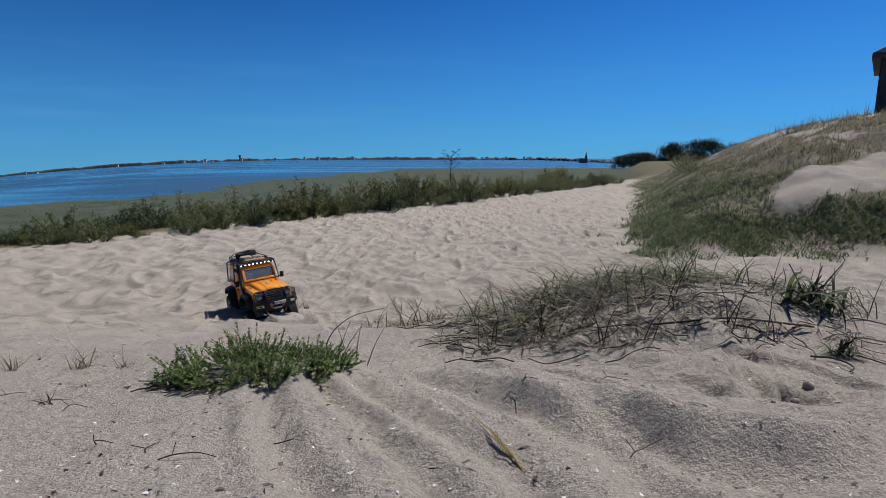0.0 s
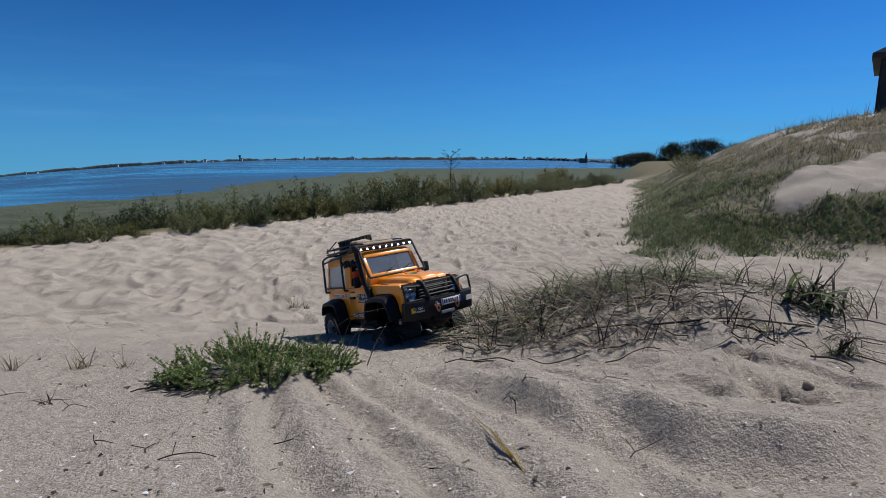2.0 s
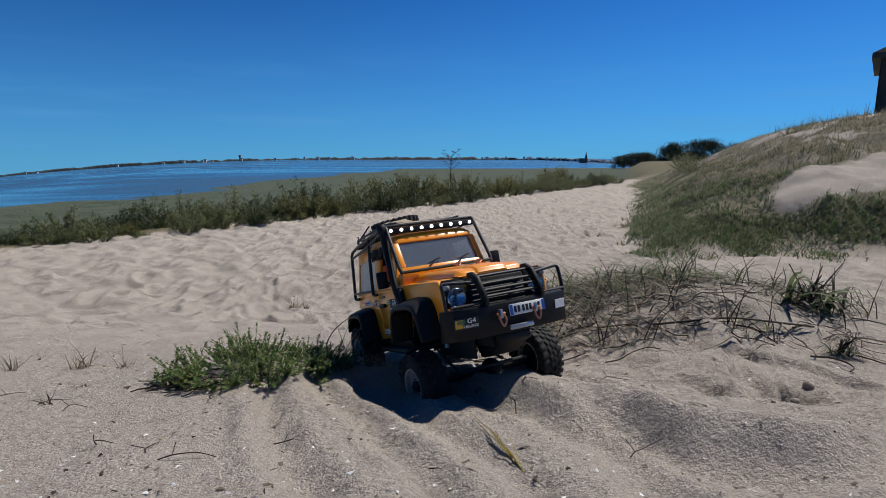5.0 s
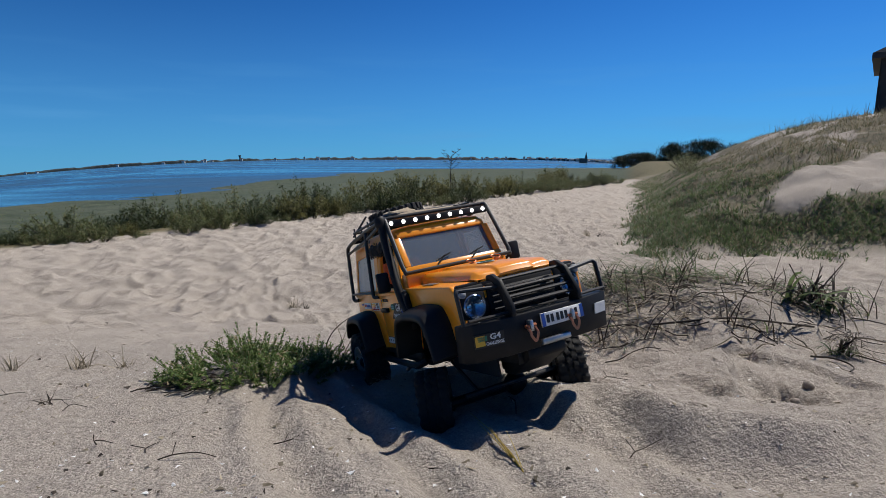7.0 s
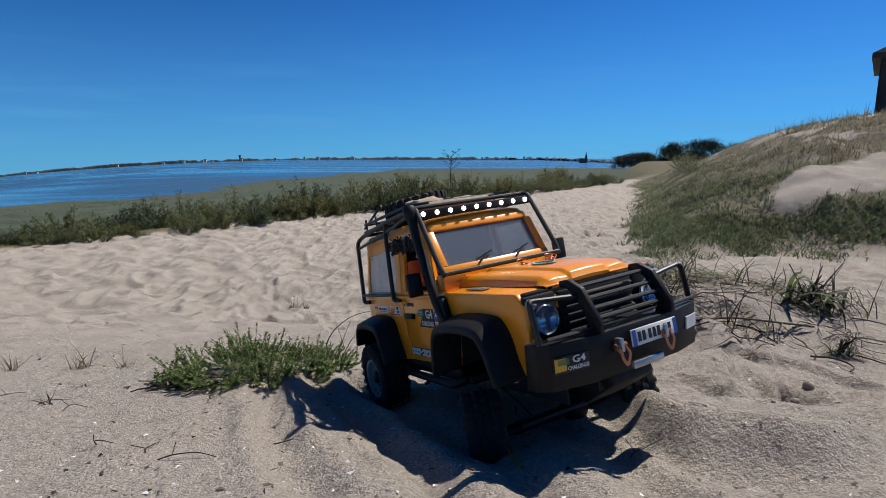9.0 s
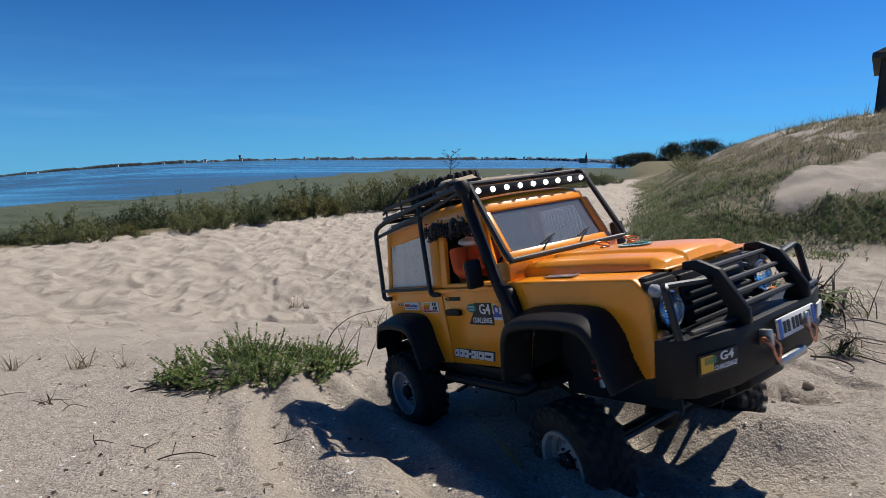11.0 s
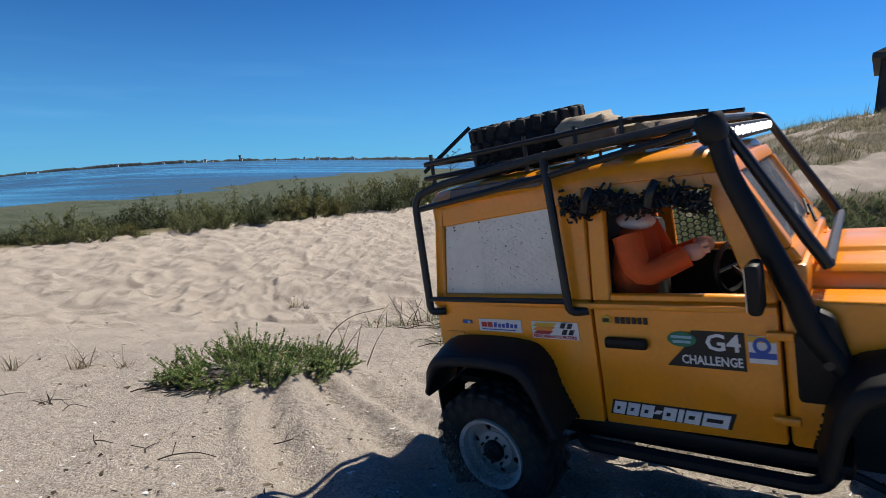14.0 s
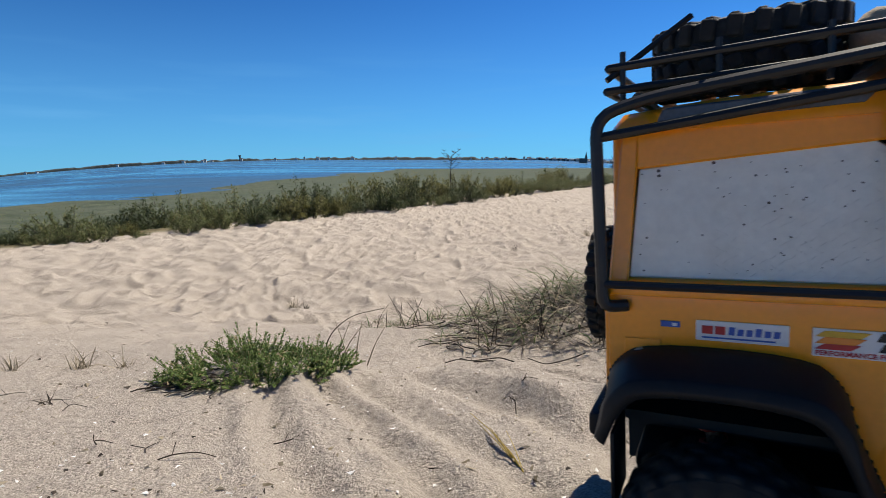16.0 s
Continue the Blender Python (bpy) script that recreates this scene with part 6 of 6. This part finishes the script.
# chassis, axles, springs
for s in (-1, 1):
    part("chassis_rail", box((-0.200, s * 0.032 - 0.006, 0.092), (0.290, s * 0.032 + 0.006, 0.112), 0.002), BLACK, car)
part("skid_plate", box((-0.060, -0.040, 0.078), (0.080, 0.040, 0.093), 0.006), BLACK, car)
part("gearbox", box((-0.040, -0.030, 0.090), (0.060, 0.030, 0.120), 0.006), INSIDE, car)
axles = []
for x in (FRONT_X, REAR_X):
    ax = tube([(x, -0.098, 0), (x, 0.098, 0)], 0.0075, 10, 0)
    b = bmesh.new()
    bmesh.ops.create_uvsphere(b, u_segments=14, v_segments=10, radius=0.0185)
    merge(moved(b, pose(x, 0.018, 0)), ax)
    axles.append((part("axle", ax, BLACK, car), true_x(x)))
    part("axle_link", tube([(x, 0.045, AXLE_Z + 0.006), (x * 0.25, 0.035, 0.088)], 0.003, 6, 0), SHADESTEEL, car)
    part("axle_link", tube([(x, -0.045, AXLE_Z - 0.004), (x * 0.25, -0.035, 0.088)], 0.003, 6, 0), SHADESTEEL, car)
    for s in (-1, 1):
        part("shock", tube([(x - 0.006, s * 0.058, AXLE_Z + 0.046), (x - 0.012, s * 0.050, 0.160)], 0.0042, 8, 0), STEEL, car)
        coil = [(x - 0.006 - 0.006 * t + 0.0075 * math.cos(t * 44), s * (0.058 - 0.008 * t) + 0.0075 * math.sin(t * 44), AXLE_Z + 0.050 + 0.060 * t) for t in np.linspace(0, 1, 80)]
        part("coil_spring", tube(coil, 0.0013, 5, 0), SPRING, car, "red coil spring")
# coloured dark to stand for the shade beneath the chassis
part("steering_link", tube([(FRONT_X + 0.024, -0.080, AXLE_Z + 0.004), (FRONT_X + 0.024, 0.080, AXLE_Z + 0.004)], 0.003, 8, 0), SHADESTEEL, car, "steel steering link coloured dark for the shade under the car")
# plate added to darken the gap where sunlit sand would show
part("front_skid", prism([(0.226, 0.112), (0.300, 0.112), (0.300, 0.098), (0.262, 0.072), (0.226, 0.078)], -0.030, 0.030, 0.003, 2), BLACK, car, "black skid plate that darkens the gap under the bumper")
part("winch", tube([(0.290, -0.022, 0.103), (0.290, 0.028, 0.103)], 0.0095, 14, 0), STEEL, car, "small steel winch drum")
part("servo", box((0.215, -0.022, 0.068), (0.235, 0.020, 0.092), 0.003), INSIDE, car)


# ---- wheels ----
def tyre_bm(r, w):
    """The carcass of an off-road tyre round the y axis."""
    h = w / 2
    return lathe([(r * 0.55, -h * 0.78), (r * 0.62, -h * 0.96), (r * 0.78, -h), (r * 0.90, -h * 0.93), (r * 0.945, -h * 0.72), (r * 0.950, 0), (r * 0.945, h * 0.72), (r * 0.90, h * 0.93), (r * 0.78, h), (r * 0.62, h * 0.96), (r * 0.55, h * 0.78), (r * 0.535, 0)], 40)


def tread_blocks(r, w):
    """The tread's blocks: name, mesh and pose of each."""
    h, out = w / 2, []
    kinds = ((-h * 0.98, -h * 0.42, 0, 8), (-h * 0.36, h * 0.02, 7.5, 22), (h * 0.02, h * 0.40, 0.5, -22), (h * 0.42, h * 0.98, 7.5, -8))
    meshes = [finish("tread_block", box((-r * 0.075, -(y1 - y0) / 2, -r * 0.10), (r * 0.075, (y1 - y0) / 2, r * 0.06), 0.0012, 1), RUBBER, 40) for y0, y1, _, _ in kinds]
    lug = finish("side_lug", box((-r * 0.045, -0.002, -r * 0.10), (r * 0.045, 0.002, r * 0.10), 0.0008, 1), RUBBER, 40)
    for k in range(24):
        for (y0, y1, off, tilt), me in zip(kinds, meshes):
            outer = abs(y0 + y1) > h * 0.8
            out.append(("tread_block", me, Matrix.Rotation(radians(15 * k + off), 4, "Y") @ pose(0, (y0 + y1) / 2, r * (0.935 if outer else 0.95), 0, 0, tilt)))
        for s in (-1, 1):
            out.append(("side_lug", lug, Matrix.Rotation(radians(15 * k + (0 if s < 0 else 7.5)), 4, "Y") @ pose(0, s * h * 0.95, r * 0.84)))
    return out


def rim_bm(r, s):
    """A dished steel rim with round-shouldered openings; its face looks towards s."""
    bm = lathe([(r * 0.50, s * 0.020), (r * 0.560, s * 0.0215), (r * 0.565, s * 0.0190), (r * 0.54, -s * 0.018), (r * 0.50, -s * 0.018), (r * 0.50, s * 0.010)], 36)
    lathe([(r * 0.13, s * 0.0120), (r * 0.30, s * 0.0110), (r * 0.31, s * 0.0075), (r * 0.13, s * 0.0080)], 36, bm)
    lathe([(r * 0.43, s * 0.0085), (r * 0.505, s * 0.0125), (r * 0.505, s * 0.0090), (r * 0.43, s * 0.0050)], 36, bm)
    for k in range(6):
        a = Matrix.Rotation(radians(60 * k), 4, "Y")
        b = bmesh.new()
        q = [b.verts.new(v) for v in ((-0.0078, s * 0.0108, r * 0.270), (0.0078, s * 0.0108, r * 0.270), (0.0090, s * 0.0086, r * 0.445), (-0.0090, s * 0.0086, r * 0.445))]
        f = b.faces.new(q)
        bmesh.ops.solidify(b, geom=[f], thickness=0.003)
        merge(moved(b, a), bm)
    return bm


TYRE = finish("tyre", tyre_bm(TYRE_R, 0.045), RUBBER, 40)
BLOCKS = tread_blocks(TYRE_R, 0.045)


def add_tread(owner):
    for name, me, m in BLOCKS:
        b = new(name, me)
        b.parent, b.matrix_basis = owner, m


wheels = []
for x in (FRONT_X, REAR_X):
    for s in (-1, 1):
        w = new("wheel")
        w.parent = car
        tyre = new("tyre", TYRE)
        tyre.parent = w
        tyre["label"] = "black knobbly off-road tyre"
        add_tread(w)
        part("rim", rim_bm(TYRE_R, s), RIM, w, "dusty pale grey steel rim")
        hub = lathe([(0.0, -s * 0.012), (0.0105, -s * 0.012), (0.0095, s * 0.0165), (0.0055, s * 0.0200), (0.0, s * 0.0200)], 12)
        bmesh.ops.remove_doubles(hub, verts=hub.verts, dist=1e-5)
        for k in range(8):
            tube([(0.0125 * math.cos(k * 0.785), s * 0.011, 0.0125 * math.sin(k * 0.785)), (0.0125 * math.cos(k * 0.785), s * 0.0145, 0.0125 * math.sin(k * 0.785))], 0.0012, 6, 0, hub)
        part("hub", hub, BLACK, w)
        part("brake_drum", tube([(0, -s * 0.010, 0), (0, s * 0.002, 0)], 0.027, 20, 0), INSIDE, w)
        x_now = true_x(x)
        w.location = (x_now, s * 0.1160, AXLE_Z)
        wheels.append((w, x_now, s))
# spare tyres: on the rack and behind the tailgate
sp = new("spare_tyre", TYRE)
sp.parent, sp["label"] = car, "black spare tyre lying on the roof rack"
sp.matrix_basis = pose(-0.160, -0.004, 0.3440, 0, -9, 0) @ pose(0, 0, 0, 95, 0, 0) @ pose(0, 0, 0, 0, 0, -8)
sp2 = new("spare_tyre", TYRE)
sp2.parent, sp2["label"] = car, "black spare tyre on the tailgate"
sp2.matrix_basis = pose(-0.254, 0.042, 0.180, 0, 0, 90) @ Matrix.Diagonal((0.85, 0.68, 0.85, 1))

add_tread(sp)
add_tread(sp2)

# ---- sand thrown up by the digging wheels ----
def sand_spray(seed, n, reach, rise):
    rng = random.Random(seed)
    bm = bmesh.new()
    for i in range(n):
        t = rng.random() ** 1.4
        p = Vector((0.045 - reach * t + rng.gauss(0, 0.014), -0.030 - 0.02 * t + rng.gauss(0, 0.014 + 0.012 * t), rise * math.sin(math.pi * min(1, t * 0.8 + 0.08)) * rng.uniform(0.2, 1.1)))
        r = rng.uniform(0.0002, 0.0006)
        v = [bm.verts.new(p + Vector((rng.gauss(0, 1), rng.gauss(0, 1), rng.gauss(0, 1))) * r) for k in range(4)]
        for f in ((0, 1, 2), (0, 1, 3), (0, 2, 3), (1, 2, 3)):
            bm.faces.new([v[q] for q in f])
    return tagged(new("sand_spray", finish("sand_spray", bm, CANVAS)), "loose grains of sand flung up by a wheel", "sand", kind="stuff")


sprays = [(sand_spray(1, 7000, 0.16, 0.075), 0.165, -0.113), (sand_spray(2, 5000, 0.09, 0.045), -0.160, -0.113)]

# ---- the doll at the wheel ----
doll_bm = bmesh.new()


def blob(centre, size, mat_index, turn=(0, 0, 0)):
    b = bmesh.new()
    bmesh.ops.create_uvsphere(b, u_segments=16, v_segments=12, radius=1)
    moved(b, pose(*centre, *turn) @ Matrix.Diagonal((*size, 1)))
    n0 = len(doll_bm.faces)
    merge(b, doll_bm)
    doll_bm.faces.ensure_lookup_table()
    for f in doll_bm.faces[n0:]:
        f.material_index = mat_index


def limb(pts, r, mat_index, taper=1.0):
    n0 = len(doll_bm.faces)
    tube(pts, r, 12, 0.016, doll_bm, taper)
    doll_bm.faces.ensure_lookup_table()
    for f in doll_bm.faces[n0:]:
        f.material_index = mat_index


blob((-0.012, -0.050, 0.215), (0.019, 0.026, 0.040), 0, (0, 8, 0))
limb([(-0.008, -0.075, 0.245), (0.000, -0.082, 0.212), (0.032, -0.066, 0.226)], 0.0115, 0, 0.75)
limb([(-0.008, -0.028, 0.245), (0.004, -0.022, 0.214), (0.034, -0.034, 0.226)], 0.0105, 0, 0.75)
blob((0.036, -0.064, 0.228), (0.0085, 0.0060, 0.0065), 1)
limb([(0.036, -0.062, 0.231), (0.046, -0.060, 0.234)], 0.0028, 1, 0.8)
limb([(0.036, -0.064, 0.227), (0.047, -0.062, 0.229)], 0.0026, 1, 0.8)
blob((0.037, -0.034, 0.228), (0.0080, 0.0060, 0.0065), 1)
blob((-0.008, -0.052, 0.253), (0.0150, 0.0185, 0.0065), 2, (0, 10, 0))
limb([(-0.008, -0.051, 0.250), (-0.005, -0.051, 0.268)], 0.0075, 1)
blob((-0.003, -0.051, 0.280), (0.0130, 0.0115, 0.0155), 1)
blob((-0.002, -0.050, 0.176), (0.026, 0.030, 0.014), 3)
moved(doll_bm, pose(-0.016, -0.004, 0.011))
doll = tagged(new("doll", finish("doll", doll_bm, [CLOTH, DOLLSKIN, WHITE, INSIDE], 80)), "small doll in an orange shirt with white collar at the wheel", "doll")
for mesh in {o.data.name: o.data for o in (*car.children_recursive, doll) if o.type == "MESH" and o.data is not TYRE and o.name.split(".")[0] not in ("rim", "hub", "brake_drum", "tread_block", "side_lug")}.values():
    for v in mesh.vertices:
        v.co.x = true_x(v.co.x)


# ---- what moves ----
CAR_ROWS = [  # seconds, place, yaw, pitch up, roll
    (0.0, -1.044, 3.006, 0.089, -54.2, 1.4, 4.2),
    (0.5, -0.758, 2.655, 0.149, -38.3, 1.5, -1.6),
    (1.0, -0.486, 2.340, 0.241, -39.7, 15.6, 1.4),
    (1.5, -0.293, 1.973, 0.330, -46.4, 8.6, 6.1),
    (2.0, -0.144, 1.629, 0.407, -53.4, 12.6, 2.3),
    (2.5, -0.059, 1.329, 0.493, -64.2, 18.1, 3.9),
    (3.0, -0.040, 1.210, 0.517, -68.3, 18.7, 3.8),
    (3.5, -0.034, 1.162, 0.524, -68.8, 17.7, 2.9),
    (4.0, -0.016, 1.121, 0.529, -65.2, 16.4, 1.6),
    (6.5, 0.040, 0.927, 0.575, -65.0, 14.9, 5.9),
    (7.0, 0.044, 0.894, 0.583, -65.4, 14.6, 6.0),
    (7.5, 0.058, 0.861, 0.589, -64.8, 13.9, 5.7),
    (8.0, 0.072, 0.827, 0.596, -64.0, 13.3, 5.3),
    (8.5, 0.083, 0.795, 0.604, -63.2, 13.2, 5.0),
    (9.0, 0.093, 0.763, 0.610, -62.3, 13.2, 4.8),
    (11.5, 0.177, 0.631, 0.658, -54.3, 13.3, 3.8),
    (12.0, 0.196, 0.593, 0.667, -51.1, 12.6, 3.7),
    (12.5, 0.214, 0.555, 0.675, -47.6, 11.2, 3.6),
    (13.0, 0.234, 0.513, 0.684, -43.6, 9.8, 4.4),
    (13.5, 0.252, 0.474, 0.691, -40.4, 9.2, 4.5),
    (14.0, 0.268, 0.435, 0.701, -38.1, 8.5, 4.4),
    (14.5, 0.283, 0.397, 0.710, -36.3, 7.1, 4.2),
    (15.0, 0.309, 0.361, 0.720, -33.8, 6.3, 2.9),
    (15.5, 0.338, 0.325, 0.726, -31.0, 4.7, 1.4),
    (16.0, 0.363, 0.288, 0.732, -27.8, 3.9, 0.1),
]
STEER_T = [0, 0.5, 1.5, 2.5, 3.0, 3.5, 4.2, 6.3, 7.0, 9.2, 11.3, 16]
STEER = [4, -5, -4, -2, 10, 15, 17, -20, -25, -27, -6, -6]


def car_pose(t):
    """The car's pose between its rows."""
    ts = [r[0] for r in CAR_ROWS]
    x, y, z, yaw, pitch, roll = (float(np.interp(t, ts, [r[k] for r in CAR_ROWS])) for k in range(1, 7))
    return pose(x, y, z, roll, -pitch, yaw)


def settle(x, s):
    """How far each wheel is pressed up or hangs down on its springs, every tenth of a second."""
    raw = []
    for i in range(161):
        c = car_pose(i * 0.1) @ Vector((x, s * 0.116, AXLE_Z))
        raw.append(min(-0.006 if x > 0 else 0.036, max(-0.014, ground_z(c.x, c.y) - 0.010 - (c.z - TYRE_R))))
    return np.convolve(np.pad(raw, 4, mode="edge"), np.ones(9) / 9, mode="valid")


def motions():
    rows = [(t, pose(x, y, z, roll, -pitch, yaw)) for t, x, y, z, yaw, pitch, roll in CAR_ROWS]
    walk(car, rows)
    walk(doll, rows)
    lifts = {(x, s): settle(x, s) for _, x, s in wheels}
    for spray, x, y in sprays:
        wx = wheels[0][1] if x > 0 else wheels[2][1]
        keys = []
        for i in range(161):
            t = i * 0.1
            lift = float(np.interp(t, [0, 2.3, 2.9, 16], [-0.12, -0.12, 0.0, 0.0])) + 0.006 * math.sin(t * 9 + x * 40) + float(lifts[(wx, -1)][i])
            keys.append((t, car_pose(t) @ pose(wx - 0.045, y, 0.012 + lift, 0, 4 * math.sin(t * 7 + x), 0)))
        walk(spray, keys)
    for axle, x in axles:
        keys = []
        for i in range(0, 161, 2):
            a, b = float(lifts[(x, -1)][i]), float(lifts[(x, 1)][i])
            keys.append((i * 0.1, pose(0, 0, (a + b) / 2 + AXLE_Z, math.degrees(math.atan2(b - a, 0.232)), 0, 0)))
        walk(axle, keys)
    for wheel, x, s in wheels:
        turn, keys = 0.0, []
        for i in range(161):
            t = i * 0.1
            steer = float(np.interp(t, STEER_T, STEER)) if x > 0 else 0.0
            keys.append((t, pose(x, s * 0.116, AXLE_Z + float(lifts[(x, s)][i]), 0, 0, steer) @ pose(0, 0, 0, 0, turn, 0)))
            turn += 0.1 * float(np.interp(t, [0, 2.2, 2.6, 4.2, 6.0, 16], [480, 480, 360, 420, 480, 480]))
        walk(wheel, keys)


motions()
